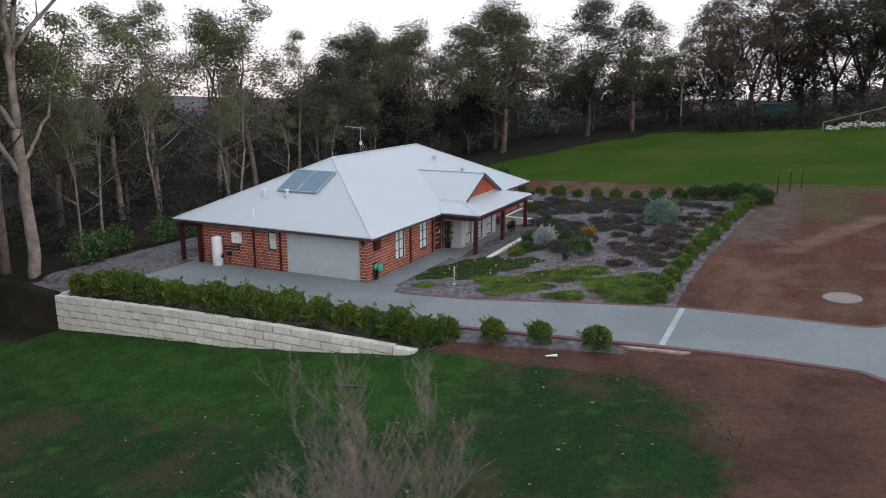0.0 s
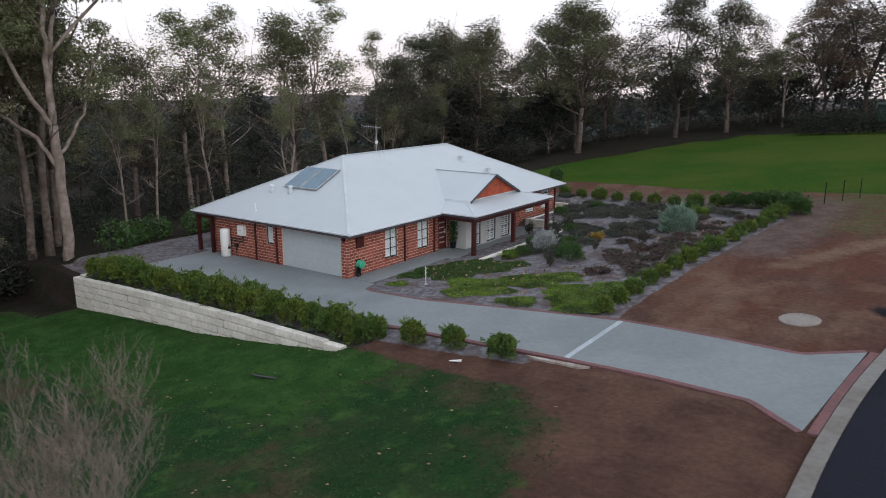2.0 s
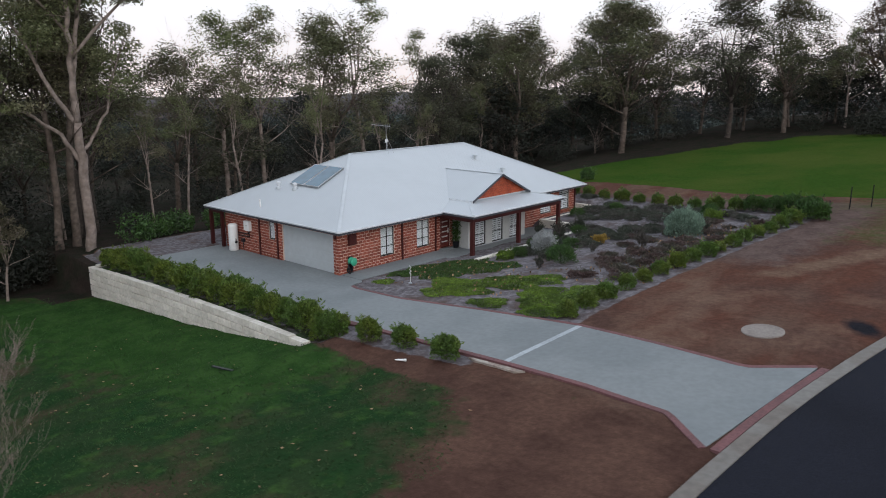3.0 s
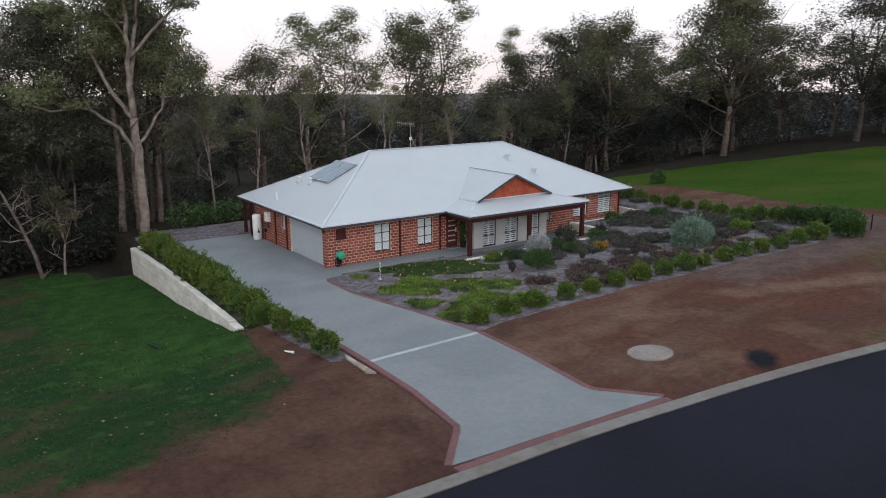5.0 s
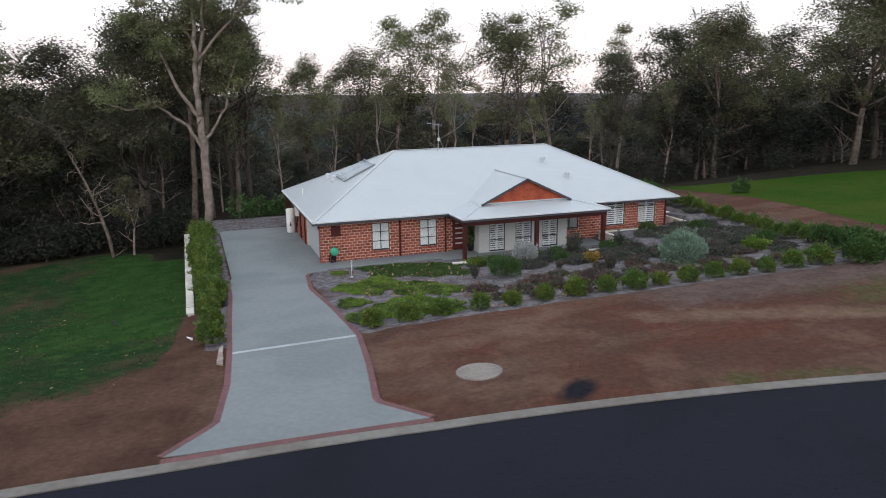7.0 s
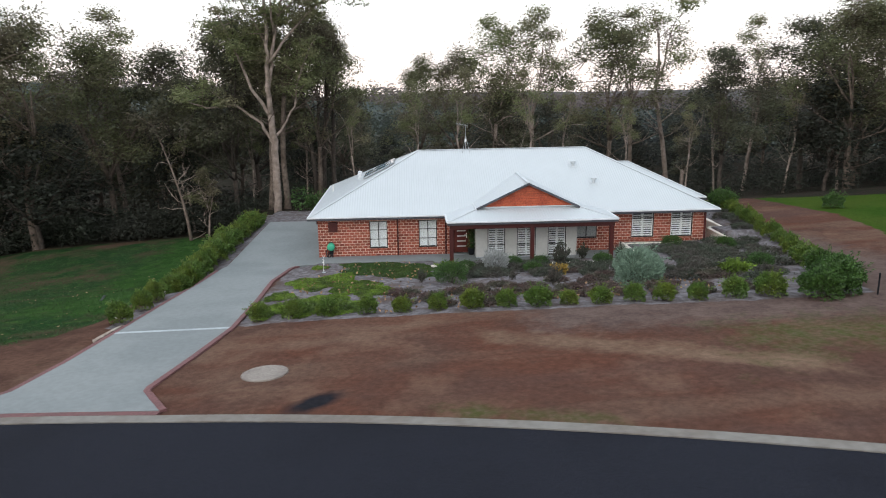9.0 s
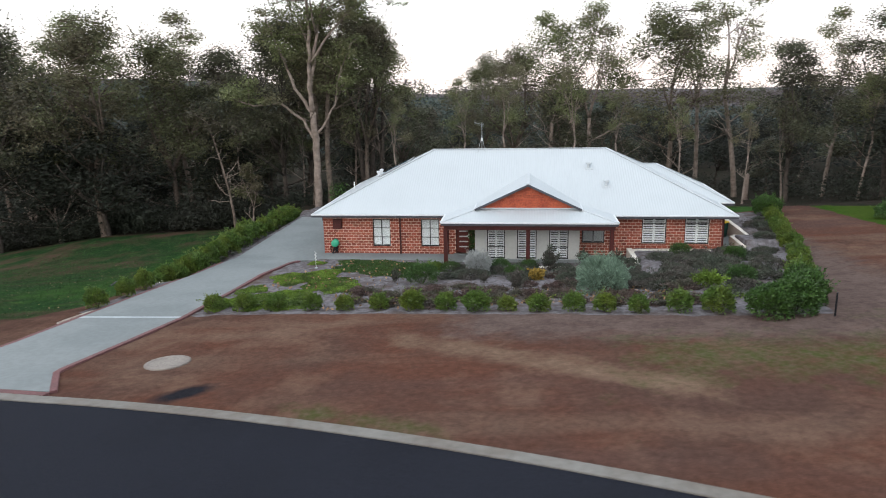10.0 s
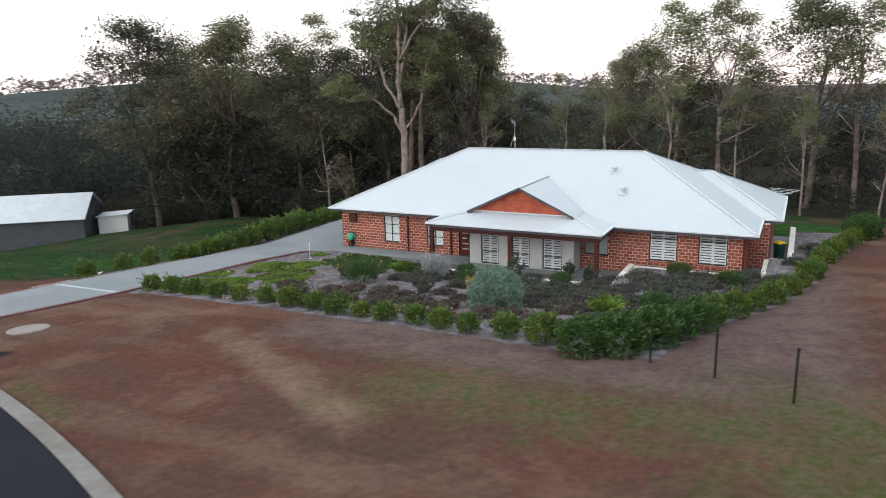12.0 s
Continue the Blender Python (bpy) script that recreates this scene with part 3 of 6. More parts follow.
def build_ground():
    xs = sorted(steps(-2600, -36, 15, 1500, 0.3) + [-12.7, -21.02])
    ys = sorted(steps(-1800, 12, 64, 2600, 0.3) + [23.97, 24.13, 56.34, 56.52, 57.36, 57.52])
    nx, ny = len(xs), len(ys)
    verts = []
    for y in ys:
        for x in xs:
            rough = 0.035 * noise.noise((x * 0.7, y * 0.7, 0)) + 0.015 * noise.noise((x * 2.1, y * 2.1, 4))
            hold = 0.0 if (-32 < x < -17.5 and 24.3 < y < 57) or math.hypot(x - 2.82, y - 32.5) < 1.2 or -0.5 < x - kerb_x(y) < 14 else 1.0
            z = ground_z(x, y) + rough * hold
            if x > kerb_x(y) - 0.25:
                z -= 0.10 * ease(kerb_x(y) - 0.25, kerb_x(y), x)
            if 24.9 < y < 31.2 and -31 < x < 6:
                z -= 0.05
            verts.append((x, y, z))
    faces = [(j * nx + i, j * nx + i + 1, (j + 1) * nx + i + 1, (j + 1) * nx + i) for j in range(ny - 1) for i in range(nx - 1)]
    me = bpy.data.meshes.new("ground")
    me.from_pydata(verts, [], faces)
    me.materials.append(M_GROUND)
    me.polygons.foreach_set("use_smooth", [True] * len(faces))
    cover = np.array([masks(x, y) for y in ys for x in xs], dtype=np.float32)
    for k, name in enumerate(("lawn", "mulch", "weeds", "field", "litter", "far", "ridge", "dark_patch", "shaded_soil", "ash", "track", "lush")):
        me.attributes.new(name, "FLOAT", "POINT").data.foreach_set("value", np.ascontiguousarray(cover[:, k]))
    me.update()
    tagged(new("ground", me), "red dirt, lawn, garden mulch and green paddock", "ground", kind="structure")


build_ground()


def draped(name, left, right, lift, mat, label, category, cut=1.0, thick=0.12, kind="structure"):
    """A paved band between two edge lines, laid on the land."""
    s = Shape()
    n = len(left)
    rows = []
    for (ax, ay), (bx, by) in zip(left, right):
        w = max(1, int(cut))
        rows.append([(mix(ax, bx, i / w), mix(ay, by, i / w)) for i in range(w + 1)])
    m = len(rows[0])
    top = [(x, y, ground_z(x, y) + lift) for r in rows for x, y in r]
    s.v = top + [(x, y, z - thick) for x, y, z in top]
    o = len(top)
    for i in range(n - 1):
        for j in range(m - 1):
            a = i * m + j
            s.f += [(a, a + 1, a + m + 1, a + m)]
    for i in range(n - 1):
        for j in (0, m - 1):
            a, b = i * m + j, (i + 1) * m + j
            s.f.append((a, b, o + b, o + a))
    for i in (0, n - 1):
        for j in range(m - 1):
            a = i * m + j
            s.f.append((a, a + 1, o + a + 1, o + a))
    ob = new(name, s.mesh(name, mat))
    bm = bmesh.new()
    bm.from_mesh(ob.data)
    bmesh.ops.recalc_face_normals(bm, faces=bm.faces)
    bm.to_mesh(ob.data)
    bm.free()
    return tagged(ob, label, category, kind=kind)


def line(pts, n):
    """n points spread evenly by x or by length along a broken line."""
    p = np.array(pts, dtype=float)
    d = np.concatenate([[0], np.cumsum(np.hypot(*np.diff(p, axis=0).T))])
    t = np.linspace(0, d[-1], n)
    return list(zip(np.interp(t, d, p[:, 0]), np.interp(t, d, p[:, 1])))


# road and kerb
road_y = list(np.arange(-60, 120, 1.0))
draped("road", [(kerb_x(y) + 0.42, y) for y in road_y], [(kerb_x(y) + 9.5, y) for y in road_y], 0.0, M_ASPHALT, "dark grey asphalt road with fine worn texture", "road", 8)
draped("kerb", [(kerb_x(y), y) for y in road_y], [(kerb_x(y) + 0.44, y) for y in road_y], 0.035, M_KERB, "weathered mountable concrete kerb beside the road", "kerb", 2)

# driveway: the level court by the garage, then the straight run to the road
court = np.arange(-31.0, -17.0, 0.5)
RIGHT = [(-17.2, 31.4), (-17.2, 30.9), (-17.0, 30.45), (-16.4, 30.15), (-12.7, 29.75), (-8.0, 29.95), (-3.1, 30.0), (0.3, 29.55), (3.5, 29.0), (5.26, 30.1)]
LEFT = [(-17.2, 26.2), (-16.9, 26.2), (-16.6, 26.2), (-16.2, 26.15), (-12.7, 26.05), (-8.0, 25.75), (-3.4, 25.5), (0.0, 25.25), (2.95, 24.8), (4.5, 23.4)]
draped("driveway", [(x, 26.3) for x in court] + line(LEFT, 60), [(x, 31.62) for x in court] + line(RIGHT, 60), 0.02, M_CONCRETE, "pale grey concrete driveway running from road to garage", "driveway", 12)


def offset(pts, w):
    out = []
    for i, (x, y) in enumerate(pts):
        a, b = pts[max(i - 1, 0)], pts[min(i + 1, len(pts) - 1)]
        dx, dy = b[0] - a[0], b[1] - a[1]
        d = math.hypot(dx, dy) or 1
        out.append((x - dy / d * w, y + dx / d * w))
    return out


edge_r, edge_l = line(RIGHT[2:], 60), line(LEFT[3:], 60)
draped("driveway_border", offset(edge_r, -0.02), offset(edge_r, 0.18), 0.027, M_BORDER, "red oxide concrete border along the driveway", "border")
draped("driveway_border", offset(edge_l, 0.02), offset(edge_l, -0.18), 0.027, M_BORDER, "red oxide concrete border along the driveway", "border")
mouth = [(kerb_x(y) - 0.02, y) for y in np.linspace(23.35, 30.1, 16)]
draped("driveway_border", mouth, offset(mouth, 0.26), 0.030, M_BORDER, "red oxide concrete border across the driveway mouth", "border")
draped("driveway_strip", line([(-3.36, 25.4), (-3.20, 30.0)], 12), line([(-3.14, 25.4), (-2.98, 30.0)], 12), 0.026, M_STRIP, "pale drain strip across the concrete driveway", "drain strip")
draped("kerb_piece", line([(-4.7, 25.26), (-2.2, 25.14)], 10), line([(-4.3, 25.10), (-2.5, 24.94)], 10), 0.012, M_APRON, "pale broken concrete edge beside the driveway", "concrete edge")
draped("path", [(-19.15, y) for y in np.arange(31.62, 41.2, 0.4)], [(-17.55, y) for y in np.arange(31.62, 41.2, 0.4)], 0.045, M_CONCRETE, "grey concrete path along the brick wall", "path", 2)

# manhole by the road, near the dark patch
lid = Shape().lathe([(0.72, -0.05), (0.72, 0.02), (0.69, 0.032), (0.57, 0.034), (0.55, 0.024), (0.3, 0.026)], 40, (0, 0, 0))
cover_ob = tagged(part("manhole_cover", lid, M_LID), "round weathered concrete manhole cover in dirt", "manhole")
cover_ob.location = (2.82, 32.5, ground_z(2.82, 32.5) + 0.018)
cover_ob.rotation_euler = (math.atan((ground_z(2.82, 33.2) - ground_z(2.82, 31.8)) / 1.4), -math.atan((ground_z(3.52, 32.5) - ground_z(2.12, 32.5)) / 1.4), 0)

# ---- the house ----
XF, XB, YL, YR, WH = -19.15, -30.4, 31.5, 55.4, 2.40      # faces of the brick walls; wall height
house = thing("house", "single-storey red brick house with white metal hip roof", "house")
brick_lots = []      # bricks by wall: the wall, its bricks as (centre, size)


def wall_boxes(axis, face, inner, a0, a1, z0, z1, holes):
    """Mortar-coloured core of a wall with its openings cut through."""
    us = sorted({a0, a1, *(h for q in holes for h in q[:2])})
    zs = sorted({z0, z1, *(h for q in holes for h in q[2:])})
    solid = {(i, j) for i in range(len(us) - 1) for j in range(len(zs) - 1)
             if not any(q[0] < (us[i] + us[i + 1]) / 2 < q[1] and q[2] < (zs[j] + zs[j + 1]) / 2 < q[3] for q in holes)}
    s, index = Shape(), {}

    def at(i, j, d):
        if (i, j, d) not in index:
            index[i, j, d] = len(s.v)
            s.v.append((d, us[i], zs[j]) if axis == "x" else (us[i], d, zs[j]))
        return index[i, j, d]
    for i, j in solid:
        for d in (face, inner):
            s.f.append((at(i, j, d), at(i + 1, j, d), at(i + 1, j + 1, d), at(i, j + 1, d)))
        for n, (p, q) in (((i - 1, j), ((i, j), (i, j + 1))), ((i + 1, j), ((i + 1, j), (i + 1, j + 1))), ((i, j - 1), ((i, j), (i + 1, j))), ((i, j + 1), ((i, j + 1), (i + 1, j + 1)))):
            if n not in solid:
                s.f.append((at(*p, face), at(*q, face), at(*q, inner), at(*p, inner)))
    return s


def lay_bricks(axis, face, out, a0, a1, z0, z1, holes):
    """Two-course bricks in stretcher bond on one face: (centre along, centre up, length, height)."""
    course, step, joint = (z1 - z0) / round((z1 - z0) / 0.1714), 0.315, 0.026
    found = []
    for r in range(round((z1 - z0) / course)):
        c0, c1 = z0 + r * course + joint / 2, z0 + (r + 1) * course - joint / 2
        u = a0 - (step / 2 if r % 2 else 0)
        while u < a1:
            spans = [(max(u, a0), min(u + step - joint, a1))]
            for h0, h1, w0, w1 in holes:
                if c1 > w0 + 0.02 and c0 < w1 - 0.02:
                    spans = [q for s0, s1 in spans for q in ((s0, min(s1, h0)), (max(s0, h1), s1)) if q[1] - q[0] > 0.04]
            found += [((s0 + s1) / 2, (c0 + c1) / 2, s1 - s0, c1 - c0) for s0, s1 in spans if s1 - s0 > 0.04]
            u += step
    return [(axis, face, out, *b) for b in found]


def brick_wall(name, axis, face, out, a0, a1, z0, z1, holes, label=""):
    inner = face - out * 0.22
    w = part(name, wall_boxes(axis, face, inner, a0, a1, z0, z1, holes), M_MORTAR, house, label)
    brick_lots.append((w, lay_bricks(axis, face, out, a0 - (0.22 if a0 == YL + 0.22 else 0.0), a1, z0, z1, holes)))
    return w


W1, W2 = (34.60, 35.70, 0.50, 2.20), (37.60, 38.72, 0.50, 2.20)
W3 = (47.30, 48.62, 0.80, 1.98)
W4, W5 = (50.77, 52.18, 0.78, 2.34), (53.22, 54.62, 0.78, 2.34)
DOOR = (39.72, 40.64, 0.10, 2.16)
brick_wall("wall", "x", XF, 1, YL + 0.22, 40.90, 0.0, WH, [W1, W2, DOOR], "red brick front wall")
brick_wall("wall", "x", XF, 1, 47.10, YR, 0.0, WH, [W3, W4, W5], "red brick front wall")
GD, GW = (-24.30, -19.60, 0.0, 2.22), (-25.62, -25.02, 1.15, 2.25)
brick_wall("wall", "y", YL, -1, XB, XF, 0.0, WH, [GW, GD], "red brick garage wall")
brick_wall("wall", "y", YR, 1, -22.6, XF - 0.22, 0.0, WH, [], "red brick side wall")
brick_wall("wall", "x", -22.6, 1, YR + 0.01, 56.35, 0.0, WH, [], "red brick side wall")
brick_wall("wall", "y", 56.35, 1, -30.8, -22.82, 0.0, WH, [], "red brick side wall")
part("wall", Shape().box(XB, XB + 0.2, YL + 0.22, 56.1, 0, WH), M_MORTAR, house, "rear brick wall")
part("slab", Shape().box(XB - 1.3, XF - 0.05, YL + 0.05, YR - 0.05, -0.35, 0.02), M_CONCRETE, house, "concrete floor slab")
part("ceiling", Shape().box(XB + 0.25, XF - 0.25, YL + 0.25, YR - 0.25, 2.36, 2.40), M_SOFFIT, house)

# rendered bay under the porch
BX = -17.92
BAYS = [(41.70, 42.76, 0.10, 2.02), (43.46, 44.60, 0.10, 2.02), (45.33, 46.44, 0.10, 2.02)]
part("bay_wall", wall_boxes("x", BX, BX - 0.2, 41.0, 47.08, 0.0, WH, BAYS), M_RENDER, house, "pale grey rendered bay wall")
part("bay_wall", Shape().box(XF - 0.2, BX - 0.2, 41.0, 41.2, 0, WH), M_RENDER, house, "pale grey rendered bay return")
part("bay_wall", Shape().box(XF - 0.2, BX - 0.2, 46.88, 47.08, 0, WH), M_RENDER, house, "pale grey rendered bay return")
part("plinth", Shape().box(BX, BX + 0.03, 41.0, 47.08, 0.0, 0.09), M_STRIP, house)


def window(hole, axis, face, out, panes=2, rail=None, shutter="full", frame_mat=None, brick_sill=True, panels=None, slat=None):
    """A framed window with glass and plantation shutters in a wall's opening."""
    a0, a1, z0, z1 = hole
    d0 = face - out * 0.06
    fm = frame_mat or M_FRAME

    def bar(s, u0, u1, w0, w1, back=0.05, front=0.0):
        p, q = sorted((d0 - out * back, d0 + out * front))
        s.box(*((p, q, u0, u1) if axis == "x" else (u0, u1, p, q)), w0, w1)

    win = new("window")
    win.parent = house
    f = Shape()
    for u0, u1, w0, w1 in ((a0, a0 + 0.05, z0, z1), (a1 - 0.05, a1, z0, z1), (a0 + 0.05, a1 - 0.05, z0, z0 + 0.05), (a0 + 0.05, a1 - 0.05, z1 - 0.05, z1)):
        bar(f, u0, u1, w0, w1)
    step = (a1 - a0) / panes
    for i in range(1, panes):
        bar(f, a0 + i * step - 0.022, a0 + i * step + 0.022, z0 + 0.05, z1 - 0.05, 0.045)
    for r in rail or []:
        bar(f, a0 + 0.05, a1 - 0.05, z0 + r - 0.018, z0 + r + 0.018, 0.04, -0.002)
    part("frame", f, fm, win)
    for i in range(panes):
        g = Shape()
        bar(g, a0 + i * step + (0.05 if i == 0 else 0.022), a0 + (i + 1) * step - (0.05 if i == panes - 1 else 0.022), z0 + 0.05, z1 - 0.05, 0.026, -0.020)
        part("pane", g, M_GLASS, win).visible_shadow = False
    if shutter:
        many = panels or panes
        wide = (a1 - a0 - 0.08) / many
        for i in range(many):
            s = Shape()
            u0, u1 = a0 + 0.04 + i * wide + 0.004, a0 + 0.04 + (i + 1) * wide - 0.004
            for q in (u0, u1 - 0.06):
                bar(s, q, q + 0.06, z0 + 0.06, z1 - 0.06, 0.080, -0.036)
            zc = z0 + 0.12
            while zc < z1 - 0.10:
                p = d0 - out * 0.058
                k = len(s.v)
                hh = 0.035 if shutter == "full" else 0.028
                tilt = 0.020 if shutter == "full" else 0.018
                pts = [(p + out * tilt, zc - hh), (p - out * tilt, zc + hh), (p - out * tilt, zc + hh + 0.009), (p + out * tilt, zc - hh + 0.009)]
                for u in (u0 + 0.05, u1 - 0.05):
                    s.v += [((x, u, z) if axis == "x" else (u, x, z)) for x, z in pts]
                s.f += [tuple(k + i2 for i2 in q) for q in ((0, 1, 5, 4), (1, 2, 6, 5), (2, 3, 7, 6), (3, 0, 4, 7), (0, 3, 2, 1), (4, 5, 6, 7))]
                zc += 0.138 if shutter == "full" else 0.070
            part("shutter", s, slat or M_BLIND, win, "" if slat else "white louvred shutter")
    # added dark sheet behind the slats, coloured as the unlit room's shade
    b = Shape()
    bar(b, a0 - 0.1, a1 + 0.1, z0 - 0.1, z1 + 0.1, 0.24, -0.22)
    part("backing", b, M_DARK, win)
    if brick_sill:
        s = Shape()
        p, q = sorted((face - out * 0.05, face + out * 0.03))
        n = int((a1 - a0) / 0.115)
        w = (a1 - a0) / n
        for i in range(n):
            s.box(*((p, q, a0 + i * w + 0.006, a0 + (i + 1) * w - 0.006) if axis == "x" else (a0 + i * w + 0.006, a0 + (i + 1) * w - 0.006, p, q)), z0 - 0.09, z0 - 0.004)
        part("sill", s, M_BRICK_REST, win, "row of upright sill bricks")
    return win


for hole in (W1, W2):
    window(hole, "x", XF, 1, 2, (0.57, 1.14), "fine")
window(W3, "x", XF, 1, 2, None, "fine", None, True, None, M_RENDER)
for hole in (W4, W5):
    window(hole, "x", XF, 1, 1, (1.22,), "full", None, True, 2)
for hole in BAYS:
    window(hole, "x", BX, 1, 1, (0.70,), "full", None, False, 2)
window(GW, "y", YL, -1, 1, None, "fine", None)

# garage door of four sections
gdoor = new("garage_door")
gdoor.parent = house
for i in range(4):
    z0 = 0.02 + i * 0.545
    s = Shape().box(GD[0] + 0.02, GD[1] - 0.02, YL + 0.13, YL + 0.17, z0, z0 + 0.543, 0.003)
    part("panel", s, M_GARAGE, gdoor)
part("door_frame", Shape().box(GD[0], GD[0] + 0.02, YL + 0.10, YL + 0.2, 0, 2.22).box(GD[1] - 0.02, GD[1], YL + 0.10, YL + 0.2, 0, 2.22).box(GD[0], GD[1], YL + 0.10, YL + 0.2, 2.20, 2.22), M_GARAGE, gdoor)

# entry door
edoor = new("entry_door")
edoor.parent = house
part("leaf", Shape().box(XF - 0.12, XF - 0.075, DOOR[0] + 0.05, DOOR[1] - 0.05, 0.12, 2.10, 0.004), M_DOOR, edoor, "dark red timber door leaf")
for i in range(5):
    z = 0.46 + i * 0.32
    part("glass_strip", Shape().box(XF - 0.078, XF - 0.068, DOOR[0] + 0.22, DOOR[1] - 0.16, z, z + 0.075), M_RENDER, edoor, "narrow frosted glass strip")
part("door_frame", Shape().box(XF - 0.14, XF - 0.03, DOOR[0], DOOR[0] + 0.05, 0.1, 2.16).box(XF - 0.14, XF - 0.03, DOOR[1] - 0.05, DOOR[1], 0.1, 2.16).box(XF - 0.14, XF - 0.03, DOOR[0], DOOR[1], 2.10, 2.16), M_TIMBER, edoor)
part("door_handle", Shape().box(XF - 0.075, XF - 0.05, 40.50, 40.56, 1.02, 1.32).tube([(XF - 0.03, 40.53, 1.2), (XF - 0.03, 40.40, 1.2)], 0.014), M_WHITE, edoor, "brushed lever handle")
part("doorstep", Shape().box(XF - 0.2, XF + 0.35, 39.6, 40.9, 0.02, 0.10, 0.01), M_CONCRETE, house)

# --- roof ---
EZ, P = 2.62, 0.4821
FX, BKX, LY, RY = -18.55, -31.95, 31.05, 55.95
RX, RLY, RRY = -25.25, 37.75, 49.15
RZ = EZ + P * 6.70


def sheet(name, pts, mat, label=""):
    return part(name, Shape().slab(pts, 0.04), mat, house, label)


A, B, C, D = (FX, LY, EZ), (FX, RY, EZ), (BKX, RY, EZ), (BKX, LY, EZ)
R1, R2 = (RX, RLY, RZ), (RX, RRY, RZ + 0.02)
sheet("roof", [A, B, R2, R1], M_ROOF_Y, "white corrugated metal roof slope")
sheet("roof", [C, D, R1, R2], M_ROOF_Y, "white corrugated metal roof slope")
sheet("roof", [D, A, R1], M_ROOF_X, "white corrugated metal roof slope")
sheet("roof", [B, C, R2], M_ROOF_X, "white corrugated metal roof slope")
# rear wing
WFX, WBX, WY = -23.05, -31.3, 56.9
wr = (WFX + WBX) / 2
hw = (WFX - WBX) / 2
WT = (wr, WY - hw, EZ + P * hw)
WI = (wr, 48.5, EZ + P * hw)
sheet("roof", [(WFX, WY, EZ), WT, WI, (WFX, 48.5, EZ)], M_ROOF_Y, "white corrugated metal roof slope")
sheet("roof", [(WBX, WY, EZ), WT, WI, (WBX, 48.5, EZ)], M_ROOF_Y, "white corrugated metal roof slope")
sheet("roof", [(WFX, WY, EZ), (WBX, WY, EZ), WT], M_ROOF_X, "white corrugated metal roof slope")
# porch roof
PX, PL, PR, PZ, PP = -16.05, 39.25, 48.98, 2.66, 0.222
k = 1.85
pz = PZ + PP * k
sheet("porch_roof", [(PX, PL, PZ), (PX, PR, PZ), (PX - k, PR - k, pz), (PX - k, PL + k, pz)], M_ROOF_Y, "white metal porch roof")
sheet("porch_roof", [(PX, PL, PZ), (PX - k, PL + k, pz), (FX - 0.95, PL + k, pz + 0.02), (FX, PL, PZ)], M_ROOF_X, "white metal porch roof")
sheet("porch_roof", [(PX, PR, PZ), (PX - k, PR - k, pz), (FX - 0.95, PR - k, pz + 0.02), (FX, PR, PZ)], M_ROOF_X, "white metal porch roof")
sheet("porch_roof", [(PX - k + 0.06, PL + k, pz + 0.015), (PX - k + 0.06, PR - k, pz + 0.015), (FX - 1.0, PR - k, pz + 0.025), (FX - 1.0, PL + k, pz + 0.025)], M_ROOF_Y)
# gablet over the porch
GY0, GY1, GYM, GZ0, GZ1, GX = 41.02, 47.14, 44.08, 3.13, 4.56, -17.58
gx_e, gx_r = FX - (GZ0 - EZ) / P, FX - (GZ1 - EZ) / P
sheet("gable_roof", [(GX, GY0, GZ0), (GX, GYM, GZ1), (gx_r - 0.1, GYM, GZ1), (gx_e - 0.1, GY0, GZ0)], M_ROOF_X, "white metal gable roof")
sheet("gable_roof", [(GX, GY1, GZ0), (GX, GYM, GZ1), (gx_r - 0.1, GYM, GZ1), (gx_e - 0.1, GY1, GZ0)], M_ROOF_X, "white metal gable roof")
gable = new("gable")
gable.parent = house
n_boards = 9
for i in range(n_boards):
    z0, z1 = 3.17 + i * 0.145, 3.17 + (i + 1) * 0.145 - 0.008
    half = [(GZ1 - 0.06 - z) / (GZ1 - GZ0) * 3.06 for z in (z0, z1)]
    if half[1] < 0.05:
        half[1] = 0.02
    s = Shape()
    x0, x1 = GX - 0.26, GX - 0.215
    for x, lip in ((x0, 0), (x1, 0.012)):
        s.v += [(x + lip, GYM - half[0], z0), (x + lip, GYM + half[0], z0), (x, GYM + half[1], z1), (x, GYM - half[1], z1)]
    s.f += [(3, 2, 1, 0), (4, 5, 6, 7), (0, 1, 5, 4), (1, 2, 6, 5), (2, 3, 7, 6), (3, 0, 4, 7)]
    part("plank", s, M_GABLE, gable)
part("backing", Shape().poly([(GX - 0.3, GY0 + 0.1, GZ0 - 0.1), (GX - 0.3, GY1 - 0.1, GZ0 - 0.1), (GX - 0.3, GYM, GZ1 - 0.08)]), M_TIMBER, gable)
for y in (GY0, GY1):
    part("barge_board", Shape().beam((GX + 0.01, y, GZ0 - 0.06), (GX + 0.01, GYM, GZ1 - 0.06), 0.045, 0.12), M_FASCIA, gable, "dark grey barge board")
    part("gutter", Shape().box(gx_e - 0.05, GX, min(y, y + (0.08 if y > GYM else -0.08)), max(y, y + (0.08 if y > GYM else -0.08)), GZ0 - 0.13, GZ0 - 0.02), M_GUTTER, gable)
part("flashing", Shape().box(GX - 0.36, GX - 0.21, GY0 + 0.25, GY1 - 0.25, 3.10, 3.165), M_CAP, gable)

